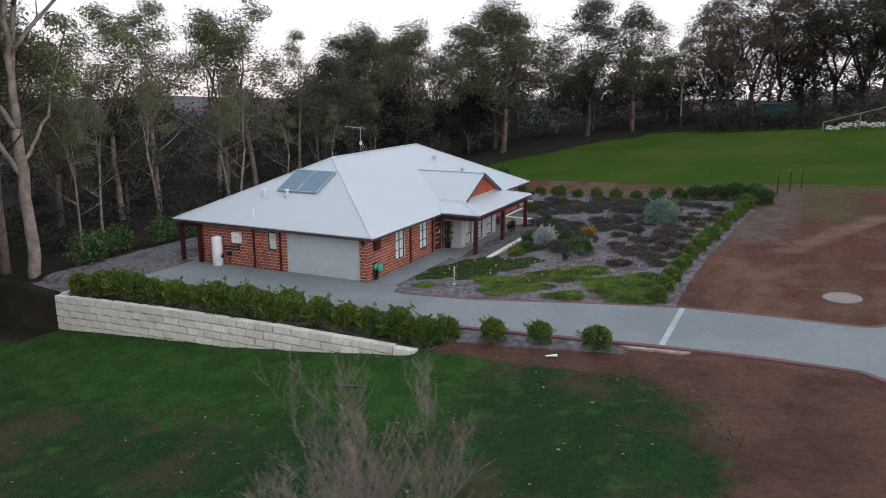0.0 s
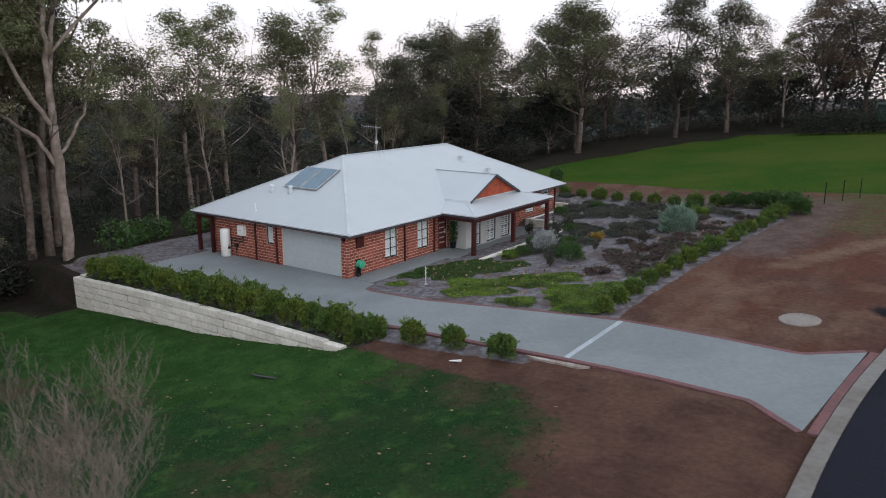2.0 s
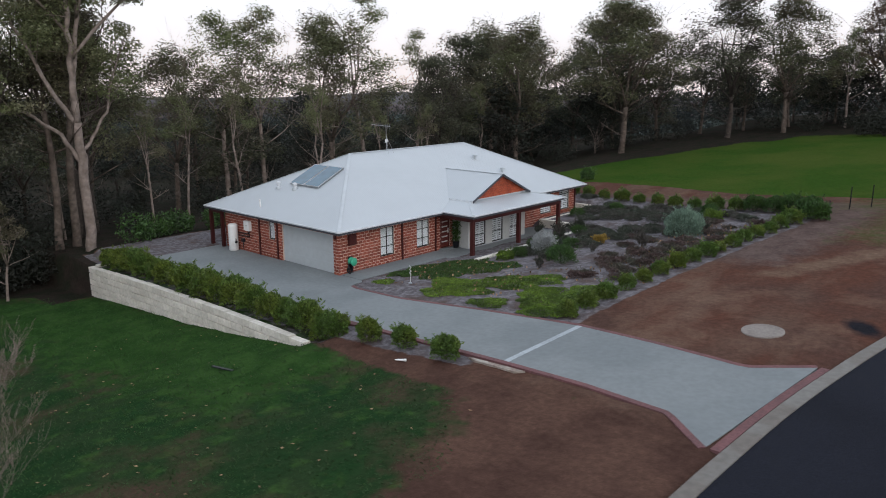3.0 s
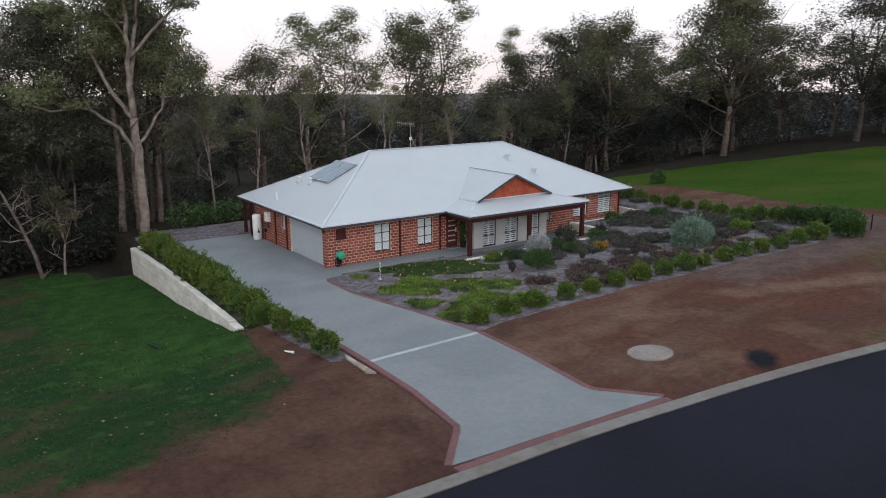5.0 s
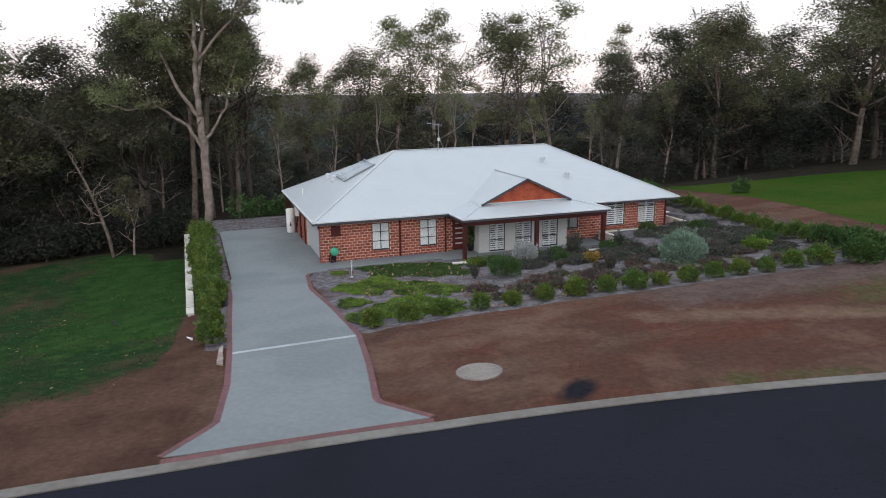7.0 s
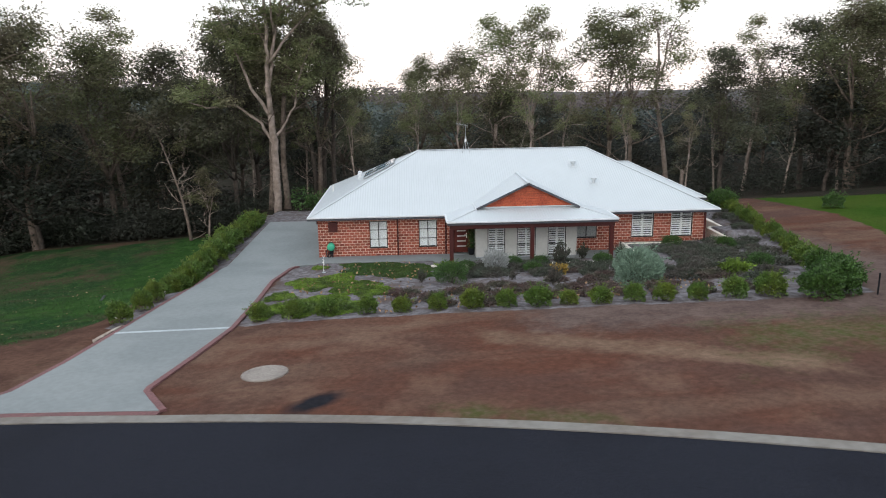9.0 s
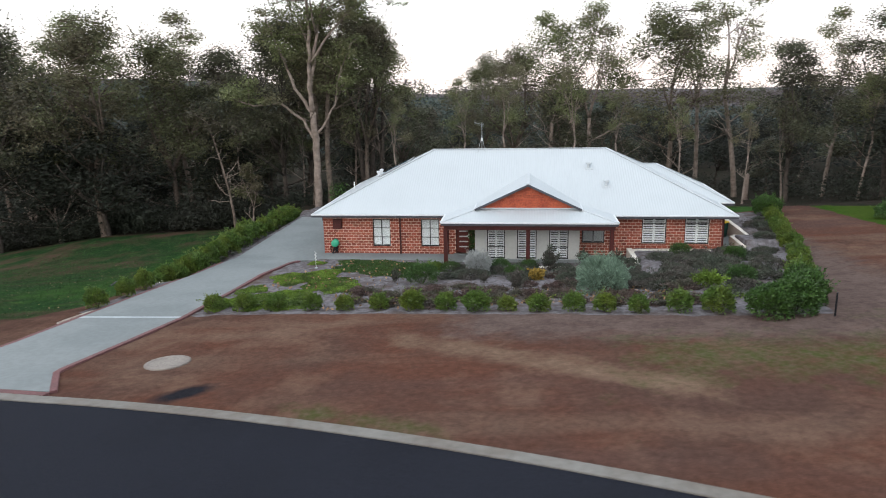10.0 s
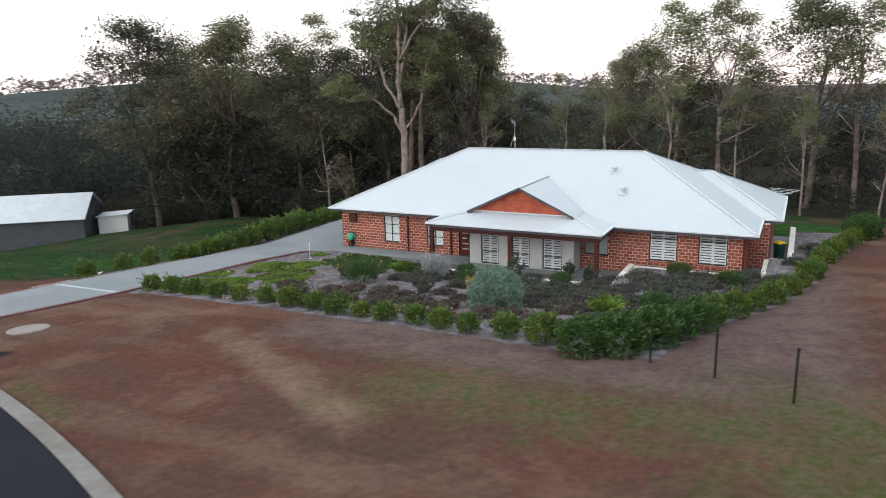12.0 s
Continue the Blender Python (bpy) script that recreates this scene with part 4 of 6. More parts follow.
# cappings along ridges and hips
for a, b in ((R1, R2), (A, R1), (D, R1), (B, R2), (C, R2), ((WFX, WY, EZ), WT), ((WBX, WY, EZ), WT), (WT, (wr, 51.3, WT[2])), ((GX, GYM, GZ1), (gx_r, GYM, GZ1)), ((PX, PL, PZ), (PX - k, PL + k, pz)), ((PX, PR, PZ), (PX - k, PR - k, pz))):
    up = Vector((0, 0, 0.008))
    part("capping", Shape().beam(Vector(a) + up, Vector(b) + up, 0.19, 0.03), M_CAP, house)
# gutters and fascias along the eaves
def eave(a, b, out, z=EZ):
    """Gutter over a dark fascia from a to b, out being the way outwards."""
    a, b, o = Vector((*a, z)), Vector((*b, z)), Vector((*out, 0))
    g = Shape().beam(a + o * 0.05 - Vector((0, 0, 0.045)), b + o * 0.05 - Vector((0, 0, 0.045)), 0.11, 0.075)
    part("gutter", g, M_GUTTER, house)
    f = Shape().beam(a + o * 0.02 - Vector((0, 0, 0.15)), b + o * 0.02 - Vector((0, 0, 0.15)), 0.05, 0.13)
    part("fascia", f, M_FASCIA, house)


eave((FX, LY - 0.1), (FX, PL), (1, 0))
eave((FX, PR), (FX, RY + 0.1), (1, 0))
eave((BKX, LY), (FX, LY), (0, -1))
eave((WFX, RY), (FX, RY), (0, 1))
eave((WFX, RY), (WFX, WY + 0.1), (1, 0))
eave((WBX, WY), (WFX, WY), (0, 1))
eave((BKX, LY - 0.1), (BKX, RY), (-1, 0))
eave((PX, PL - 0.05), (PX, PR + 0.05), (1, 0), PZ)
eave((FX, PL), (PX, PL), (0, -1), PZ)
eave((FX, PR), (PX, PR), (0, 1), PZ)
part("soffit", Shape().box(XF, FX, LY, PL, 2.405, 2.425).box(XF, FX, PR, RY, 2.405, 2.425).box(BKX, FX, LY, YL, 2.405, 2.425).box(WFX, FX, YR, RY, 2.405, 2.425).box(BKX, XB, YL, RY, 2.405, 2.425).box(-31.2, WFX, 56.35, WY, 2.405, 2.425), M_SOFFIT, house, "white eaves lining")
part("porch_ceiling", Shape().box(XF, PX - 0.05, PL + 0.05, PR - 0.05, 2.44, 2.46), M_SOFFIT, house, "white porch ceiling")

# porch: beam, posts, floor
part("beam", Shape().box(PX - 0.32, PX - 0.14, PL + 0.1, PR - 0.1, 2.18, 2.44, 0.01), M_TIMBER, house, "oxblood porch beam")
part("beam", Shape().box(XF, PX - 0.32, PL + 0.12, PL + 0.26, 2.2, 2.44), M_TIMBER, house, "oxblood porch beam")
part("beam", Shape().box(XF, PX - 0.32, PR - 0.26, PR - 0.12, 2.2, 2.44), M_TIMBER, house, "oxblood porch beam")
for y in (39.44, 44.10, 48.72):
    part("post", Shape().box(PX - 0.34, PX - 0.12, y - 0.11, y + 0.11, 0.06, 2.19, 0.012), M_TIMBER, house, "square oxblood timber post")
for y in (41.4, 46.8):
    part("wall_light", Shape().lathe([(0.045, 0), (0.055, 0.03), (0.055, 0.15), (0.03, 0.18)], 12, (BX + 0.09, y, 2.02)), M_STEEL, house)
part("porch_floor", Shape().box(XF - 0.1, -15.1, 38.4, 49.6, -0.3, 0.058), M_CONCRETE, house, "grey concrete porch floor")
# verandah posts at the rear corner
for x, y in ((-31.75, 31.3), (-30.35, 31.25)):
    part("post", Shape().box(x - 0.1, x + 0.1, y - 0.1, y + 0.1, 0.0, 2.41, 0.012), M_TIMBER, house, "square oxblood timber post")
part("beam", Shape().box(-31.85, XB, 31.22, 31.38, 2.18, 2.41), M_TIMBER, house)
for y in (37.0, 43.0, 49.0, 55.0):
    part("post", Shape().box(-31.85, -31.65, y - 0.1, y + 0.1, 0.0, 2.41, 0.012), M_TIMBER, house, "square oxblood timber post")

# downpipes
for x, y, o in ((XF + 0.05, 36.32, (1, 0)), (XF + 0.06, YR - 0.03, (1, 0)), (-26.55, YL - 0.05, (0, -1)), (-24.72, YL - 0.05, (0, -1)), (XF + 0.05, 39.25, (1, 0))):
    z0 = 0.05
    part("downpipe", Shape().box(x - 0.045, x + 0.045, y - 0.045, y + 0.045, z0, 2.42, 0.008), M_TIMBER, house, "oxblood downpipe")
part("alarm_box", Shape().box(-19.45, -19.30, YL - 0.10, YL, 2.05, 2.30, 0.01), M_TIMBER, house)

# meter box on the front wall
mb = thing("meter_box", "oxblood painted meter box on the brick wall", "meter box", (XF + 0.01, 32.40, 1.92))
part("box", Shape().box(0.0, 0.14, -0.27, 0.27, -0.31, 0.30, 0.012), M_TIMBER, mb)
part("door", Shape().box(0.14, 0.155, -0.24, 0.24, -0.28, 0.27, 0.005), M_TIMBER, mb)

# hose reel
hr = thing("hose_reel", "green wall-mounted garden hose reel with hanging hose", "hose reel", (XF + 0.02, 32.22, 0.0))
part("bracket", Shape().box(0.0, 0.10, -0.10, 0.14, 0.20, 0.98, 0.01), M_FRAME, hr)
disc = Shape().lathe([(0.05, -0.16), (0.22, -0.15), (0.23, -0.12), (0.17, -0.10), (0.17, 0.10), (0.23, 0.12), (0.22, 0.15), (0.05, 0.16)], 24)
rot = Matrix.Rotation(radians(90), 4, "Y") @ Matrix.Identity(4)
disc.v = [tuple(rot @ Vector(p) + Vector((0.22, 0.03, 0.72))) for p in disc.v]
part("reel", disc, M_GREEN, hr, "green plastic reel", True)
hose = [(0.15 + 0.03 * math.sin(3 * a), -0.12 + 0.16 * math.cos(a), 0.32 + 0.26 * math.sin(a)) for a in np.linspace(0, 4 * math.pi, 40)]
part("hose", Shape().tube(hose, 0.034, 6), M_FRAME, hr, "dark coiled hose")
part("stand", Shape().tube([(0.14, 0.10, 0.0), (0.14, 0.10, 0.5)], 0.03).tube([(0.14, -0.14, 0.0), (0.14, -0.14, 0.4)], 0.03), M_FRAME, hr)

# hot water tank, heater box and pipes
tank = thing("water_tank", "white cylindrical hot water tank on the concrete", "water tank", (-28.95, 31.1, 0.0))
part("tank", Shape().lathe([(0.27, 0.03), (0.30, 0.06), (0.30, 1.62), (0.285, 1.68), (0.20, 1.73), (0.02, 1.75)], 28), M_WHITE, tank, "", True)
part("valve", Shape().tube([(0.30, -0.08, 0.55), (0.42, -0.08, 0.55), (0.42, -0.08, 0.85)], 0.025).box(0.38, 0.50, -0.13, -0.03, 0.55, 0.68), M_FRAME, tank)
heater = thing("heater_box", "white wall-mounted gas heater box", "water heater", (-27.72, YL, 1.3))
part("case", Shape().box(-0.28, 0.28, -0.22, 0.0, 0.1, 0.72, 0.02), M_WHITE, heater)
part("badge", Shape().box(-0.1, 0.1, -0.226, -0.221, 0.4, 0.46), M_RENDER, heater)
part("pipe", Shape().tube([(0.0, -0.1, 0.1), (0.0, -0.1, -0.12), (-1.15, -0.1, -0.15)], 0.03).tube([(0.12, -0.1, 0.1), (0.12, -0.1, -0.28), (-1.15, -0.1, -0.3)], 0.03), M_FRAME, heater, "dark lagged pipe")
valve = thing("tap_box", "dark outdoor tap and valve on the brick wall", "tap", (-28.35, YL, 0.6))
part("body", Shape().box(-0.12, 0.12, -0.16, 0.0, 0.0, 0.22, 0.02), M_FRAME, valve)
part("pipe", Shape().tube([(0, -0.08, 0), (0, -0.08, -0.55)], 0.025), M_FRAME, valve)

# on the roof: solar collectors, flues, vents, aerial
tilt = math.atan(P)


def on_side(x, y, lift=0.0):
    return Vector((x, y, EZ + P * (y - LY) + lift))


for i in range(2):
    c = thing("solar_collector", "dark glass solar hot water collector on the roof", "solar panel", on_side(-26.80 + 1.45 * i, 34.05, 0.05), "roof collectors")
    c.rotation_euler = (tilt, 0, 0)
    part("casing", Shape().box(0.0, 1.40, 0.0, 2.32, 0.0, 0.09, 0.012), M_STEEL, c)
    part("glazing", Shape().box(0.07, 1.33, 0.07, 2.25, 0.085, 0.097), M_SOLAR, c, "blue-grey collector glass")
for x, y in ((-27.38, 33.61), (-25.83, 33.72)):
    v = thing("roof_vent", "small white flue cowl on the roof", "roof vent", on_side(x, y, 0.0), "roof vents")
    part("pipe", Shape().lathe([(0.10, -0.05), (0.10, 0.32)], 14), M_GUTTER, v)
    part("cowl", Shape().lathe([(0.12, 0.28), (0.15, 0.30), (0.15, 0.38), (0.05, 0.42)], 14), M_GUTTER, v)
    part("flashing", Shape().lathe([(0.20, -0.06), (0.18, 0.09), (0.11, 0.12)], 14), M_CAP, v)
v = thing("vent_pipe", "thin white vent pipe on the roof", "vent pipe", on_side(-26.71, 31.72))
part("pipe", Shape().tube([(0, 0, -0.05), (0, 0, 0.48)], 0.045), M_WHITE, v)
for x, y in ((-23.11, 47.91), (-21.27, 48.85)):
    v = thing("roof_vent", "pale round exhaust vent on the roof", "roof vent", (x, y, EZ + P * (FX - x)), "roof vents")
    part("pipe", Shape().lathe([(0.11, -0.08), (0.11, 0.26)], 14), M_CAP, v)
    part("cowl", Shape().lathe([(0.11, 0.22), (0.19, 0.25), (0.19, 0.34), (0.06, 0.40)], 16), M_CAP, v)
    part("flashing", Shape().slab([(0.24, -0.24, 0.035 - 0.24 * P), (0.24, 0.24, 0.035 - 0.24 * P), (-0.24, 0.24, 0.035 + 0.24 * P), (-0.24, -0.24, 0.035 + 0.24 * P)], 0.02), M_CAP, v)
aerial = thing("tv_aerial", "thin metal television aerial on the roof ridge", "aerial", (-25.2, 40.98, RZ))
part("mast", Shape().tube([(0, 0, 0), (0, 0, 1.72)], 0.022, 6), M_STEEL, aerial)
part("boom", Shape().tube([(0.25, 0.15, 1.60), (-0.85, -0.55, 1.72)], 0.016, 5), M_STEEL, aerial)
for i in range(9):
    f = i / 8
    cx, cy, cz = mix(0.22, -0.82, f), mix(0.13, -0.53, f), mix(1.60, 1.72, f)
    part("element", Shape().tube([(cx, cy, cz - 0.15), (cx, cy, cz + 0.15)], 0.008, 4), M_STEEL, aerial)
part("stay", Shape().tube([(0, 0, 0.95), (0.45, -0.25, -0.2)], 0.012, 4), M_STEEL, aerial)
part("stay", Shape().tube([(0, 0, 0.95), (0.45, 0.25, -0.2)], 0.012, 4), M_STEEL, aerial)
part("amplifier", Shape().box(-0.06, 0.06, -0.06, 0.06, 0.52, 0.74, 0.015), M_WHITE, aerial)

# ---- retaining walls ----


def block_wall(name, label, a, b, top_a, top_b, base, thick=0.36, course=0.37, length=1.0, group="", rest_at_top=True):
    """Limestone blocks in courses hung from the top line, down to the ground."""
    w = thing(name, label, "retaining wall", kind="structure")
    rnd = random.Random(7)
    (ax, ay), (bx, by) = a, b
    total = math.hypot(bx - ax, by - ay)
    ux, uy = (bx - ax) / total, (by - ay) / total
    ang = math.atan2(uy, ux)
    me = Shape().box(-0.5, 0.5, -thick / 2, thick / 2, -0.5, 0.5, 0.03).mesh("block", M_LIMESTONE)
    for r in range(8):
        u = -(length / 2 if r % 2 else 0)
        while u < total - 0.05:
            u0, u1 = max(0.0, u), min(u + length, total)
            f = (u0 + u1) / 2 / total
            z1 = (wall_top((1 - f) * ax + f * bx) if top_a is None else mix(top_a, top_b, f)) - r * course
            x, y = ax + ux * (u0 + u1) / 2, ay + uy * (u0 + u1) / 2
            if z1 > base(x, y) - 0.05 and u1 - u0 > 0.08:
                ob = new("block", me)
                ob.parent = w
                ob.location = (x - uy * rnd.uniform(-0.012, 0.012), y + ux * rnd.uniform(-0.012, 0.012), z1 - course / 2 + rnd.uniform(-0.004, 0.004))
                ob.rotation_euler = (0, 0, ang + rnd.uniform(-0.006, 0.006))
                ob.scale = (u1 - u0 - 0.042, 1, course - 0.036)
            u += length
    return w


block_wall("retaining_wall", "cream limestone block retaining wall above the lawn", (-33.45, 24.06), (-12.45, 24.10), None, None, lambda x, y: ground_z(x, y - 0.6))
block_wall("retaining_wall", "cream limestone block retaining wall above the lawn", (-33.45, 24.35), (-33.45, 27.5), -0.44, -0.30, lambda x, y: ground_z(x - 1, y) - 0.6)


def low_wall(label, a, b, z0, z1, thick=0.3):
    s = Shape()
    (ax, ay), (bx, by) = a, b
    x0, x1, y0, y1 = min(ax, bx), max(ax, bx), min(ay, by), max(ay, by)
    if x1 - x0 > y1 - y0:
        s.box(x0, x1, y0 - thick / 2, y0 + thick / 2, z0, z1, 0.025)
    else:
        s.box(x0 - thick / 2, x0 + thick / 2, y0, y1, z0, z1, 0.025)
    return tagged(part("garden_wall", s, M_LIME_REST), label, "garden wall", kind="structure")


low_wall("low cream limestone wall edging the porch", (-14.95, 38.2), (-14.95, 49.55), -0.2, 0.42)
low_wall("cream limestone garden wall beside the porch", (-18.6, 50.0), (-14.8, 50.0), -0.2, 0.66)
low_wall("cream limestone edging below the brick wall", (-18.45, 50.15), (-18.45, 54.6), 0.1, 0.60, 0.22)
low_wall("cream limestone wall beside the side path", (-30.0, 57.45), (-20.95, 57.45), -0.2, 0.92)
low_wall("cream limestone wall beside the side path", (-21.1, 56.5), (-21.1, 57.3), -0.2, 0.92)
low_wall("cream limestone wall beside the side path", (-20.95, 56.4), (-18.2, 56.4), -0.2, 0.92)
tagged(part("side_path", Shape().box(-31.0, -21.2, 56.36, 57.28, -0.1, 0.05), M_CONCRETE), "grey concrete side path below the wall", "path", kind="structure")

# wheelie bin by the side path
wb = thing("wheelie_bin", "dark green wheelie bin with yellow lid", "bin", (-24.6, 56.85, 0.05))
part("body", Shape().lathe([(0.22, 0.0), (0.24, 0.05), (0.31, 0.92), (0.33, 0.95)], 4), M_DKGREEN, wb)
part("lid", Shape().lathe([(0.36, 0.95), (0.36, 1.0), (0.22, 1.08)], 4), M_YELLOW, wb, "yellow lid")
part("wheel", Shape().tube([(-0.25, -0.26, 0.1), (-0.25, -0.20, 0.1)], 0.1, 12), M_FRAME, wb)
part("wheel", Shape().tube([(-0.25, 0.20, 0.1), (-0.25, 0.26, 0.1)], 0.1, 12), M_FRAME, wb)

# ---- trees ----


def grow(seed, height, fork, spread, leaders, clumps, per, clump_r, leaf, bark, foliage, trunk_r, label, name="gum_tree", flat=0.85, veil=0.16, low_limbs=2, dead=0, fine=True, wide=8.0, base=0.4):
    """A eucalypt: leaning trunk that forks, limbs that fork again, and leaf clumps with gaps between them."""
    rnd, rng = random.Random(seed), np.random.default_rng(seed)
    s, tips = Shape(), []

    def limb(p, d, length, r, depth, leafy=True):
        pts, rad = [p], [r]
        n = (5, 3, 3, 2)[depth]
        for i in range(n):
            d = (d + Vector((rnd.gauss(0, 0.13), rnd.gauss(0, 0.13), rnd.gauss(0.05, 0.08)))).normalized()
            p = p + d * (length / n)
            pts.append(p)
            rad.append(r * (1 - 0.62 * (i + 1) / n))
            if leafy and depth >= 1 and i >= n - 2:
                tips.append((p, depth))
        if fine or depth < 3:
            s.tube(pts, rad, 6 if r > 0.09 else 4 if depth < 3 else 3)
        if depth < 3 and length > 0.9:
            for _ in range(rnd.choice((2, 3)) if depth < 2 else 2):
                j = rnd.randint(1, n)
                side = Vector((rnd.gauss(0, 1), rnd.gauss(0, 1), rnd.uniform(0.1, 0.9))).normalized()
                limb(pts[j], (d * 0.55 + side * 0.75).normalized(), length * rnd.uniform(0.45, 0.68), rad[j] * 0.72, depth + 1, leafy)

    top = Vector((rnd.gauss(0, 0.03), rnd.gauss(0, 0.03), 1)).normalized()
    p, pts, rad = Vector((0, 0, -0.4)), [Vector((0, 0, -0.4))], [trunk_r * 1.35]
    n = 7
    for i in range(n):
        top = (top + Vector((rnd.gauss(0, 0.04), rnd.gauss(0, 0.04), 0.02))).normalized()
        p = p + top * ((height * fork + 0.4) / n)
        pts.append(p)
        rad.append(trunk_r * (1.05 - 0.38 * (i + 1) / n))
    s.tube(pts, rad, 10)
    turn = rnd.uniform(0, 6.28)
    for i in range(leaders):
        a = turn + 6.28 * i / leaders + rnd.uniform(-0.4, 0.4)
        lean = spread * rnd.uniform(0.55, 1.1)
        d = Vector((math.cos(a) * lean, math.sin(a) * lean, 1)).normalized()
        limb(p, d, height * (1 - fork) * rnd.uniform(0.55, 0.74), rad[-1] * rnd.uniform(0.6, 0.8), 0)
    for i in range(low_limbs):
        j = rnd.randint(4, n)
        a = rnd.uniform(0, 6.28)
        limb(pts[j], Vector((math.cos(a), math.sin(a), rnd.uniform(0.3, 0.8))).normalized(), height * rnd.uniform(0.18, 0.30), rad[j] * 0.45, 1)
    for i in range(dead):
        j = rnd.randint(2, n)
        a = rnd.uniform(0, 6.28)
        limb(pts[j], Vector((math.cos(a), math.sin(a), rnd.uniform(0.0, 0.5))).normalized(), height * rnd.uniform(0.12, 0.24), rad[j] * 0.3, 2, False)
    # the crown: lobes round the leaders, each a shell of leaf pads on twigs of their own
    at = np.array([list(q) for q, _ in tips])
    lobes = 5 if wide < 6 else 8
    hubs = []
    for i in range(lobes):
        up = (i + 0.5) / lobes
        a = turn + 2.4 * i
        girth = wide / 2 * (0.62 + 0.38 * math.sin(math.pi * min(1.0, 0.25 + up))) * (1.0 if up < 0.6 else 1.55 - 0.9 * up)
        reach = girth * 0.62 * (1 - 0.5 * up * up)
        mid = np.array([math.cos(a) * reach, math.sin(a) * reach, height * (base + (0.93 - base) * up)])
        c = rng.normal(size=(clumps // lobes, 3))
        c /= np.linalg.norm(c, axis=1)[:, None]
        c[:, 2] = np.where(c[:, 2] < -0.3, -0.5 * c[:, 2], c[:, 2])
        hubs.append(mid + c * rng.uniform(0.45, 1.0, (len(c), 1)) * girth * np.array([0.66, 0.66, 0.74]))
    hub = np.concatenate(hubs)
    for q in hub:
        j = int(np.argmin(np.linalg.norm((at - q) * np.array([1, 1, 1.4]), axis=1)))
        p0, p1 = Vector(at[j]), Vector(q)
        if fine and (p1 - p0).length < 7.0:
            s.tube([p0, p0.lerp(p1, 0.5) + Vector((0, 0, 0.15)), p1], [0.035, 0.025, 0.01], 3)
    size = clump_r * rng.uniform(0.6, 1.25, len(hub))
    pts, ways = pads(rng, hub, size, per, flat)
    # thinner leaf between neighbouring clumps
    gap = np.argsort(np.linalg.norm(hub[:, None] - hub[None], axis=2), axis=1)[:, 1:9]
    k = int(veil * per * len(hub))
    i = rng.integers(0, len(hub), k)
    j = gap[i, rng.integers(0, gap.shape[1], k)]
    thin = hub[i] + (hub[j] - hub[i]) * rng.uniform(0, 1, (k, 1)) + rng.uniform(-0.55, 0.55, (k, 3)) * clump_r
    pts = np.concatenate([pts, thin])
    ways = np.concatenate([ways, rng.normal(size=(k, 3)) + np.array([0, 0, 0.6])])
    fit = height / np.percentile(pts[:, 2], 99.8)
    pts *= fit
    s.v = [(a * fit, b * fit, c * fit) for a, b, c in s.v]
    t = thing(name, label, "tree", group="trees of the wood")
    part("trunk", s, bark, t, "", True)
    part("crown", quads("crown", facing(rng, pts, ways, leaf, leaf * 0.62), foliage), foliage, t)
    return t


def put(ob, x, y, turn, size, dz=-0.1, wide=1.0):
    m = Matrix.Translation((x, y, ground_z(x, y) + dz)) @ Matrix.Rotation(turn, 4, "Z") @ Matrix.Diagonal((size * wide / ob.scale.x, size * wide / ob.scale.y, size / ob.scale.z, 1))
    return copy_thing(ob, m)


def first(ob, x, y, turn=0.0, size=1.0, dz=-0.1):
    ob.matrix_basis = Matrix.Translation((x, y, ground_z(x, y) + dz)) @ Matrix.Rotation(turn, 4, "Z") @ Matrix.Diagonal((size, size, size, 1))
    return ob


# seeds of the wood: unit height about 16 m
KINDS = [
    grow(11, 17, 0.40, 0.36, 3, 80, 104, 1.10, 0.19, M_BARK_PALE, M_LEAF_GUM, 0.24, "tall pale-barked gum tree with open green crown", dead=3, wide=7.6, base=0.50),
    grow(23, 16, 0.30, 0.46, 4, 128, 124, 1.25, 0.20, M_BARK, M_LEAF_OLIVE, 0.28, "broad olive-green gum tree at the wood's edge", dead=3, wide=11.5, base=0.36),
    grow(37, 17, 0.46, 0.24, 3, 45, 84, 0.95, 0.18, M_BARK_PALE, M_LEAF_GUM, 0.19, "slender tall gum tree with sparse tufted crown", dead=2, wide=5.0, base=0.52, veil=0.2),
    grow(41, 15, 0.28, 0.44, 4, 120, 124, 1.25, 0.20, M_BARK_DARK, M_LEAF_DEEP, 0.26, "dark-barked gum tree with dense olive crown", dead=3, wide=10.5, base=0.32),
    grow(59, 16, 0.18, 0.36, 5, 104, 90, 1.2, 0.20, M_BARK_DARK, M_LEAF_BROWN, 0.26, "dense rusty-brown casuarina tree behind the paddock", "casuarina_tree", 0.8, wide=9.5, base=0.28),
    grow(67, 15, 0.30, 0.48, 4, 88, 100, 1.4, 0.23, M_BARK, M_LEAF_DEEP, 0.24, "broad grey-green gum tree deep in the wood", dead=2, fine=False, wide=10.5, base=0.30),
]
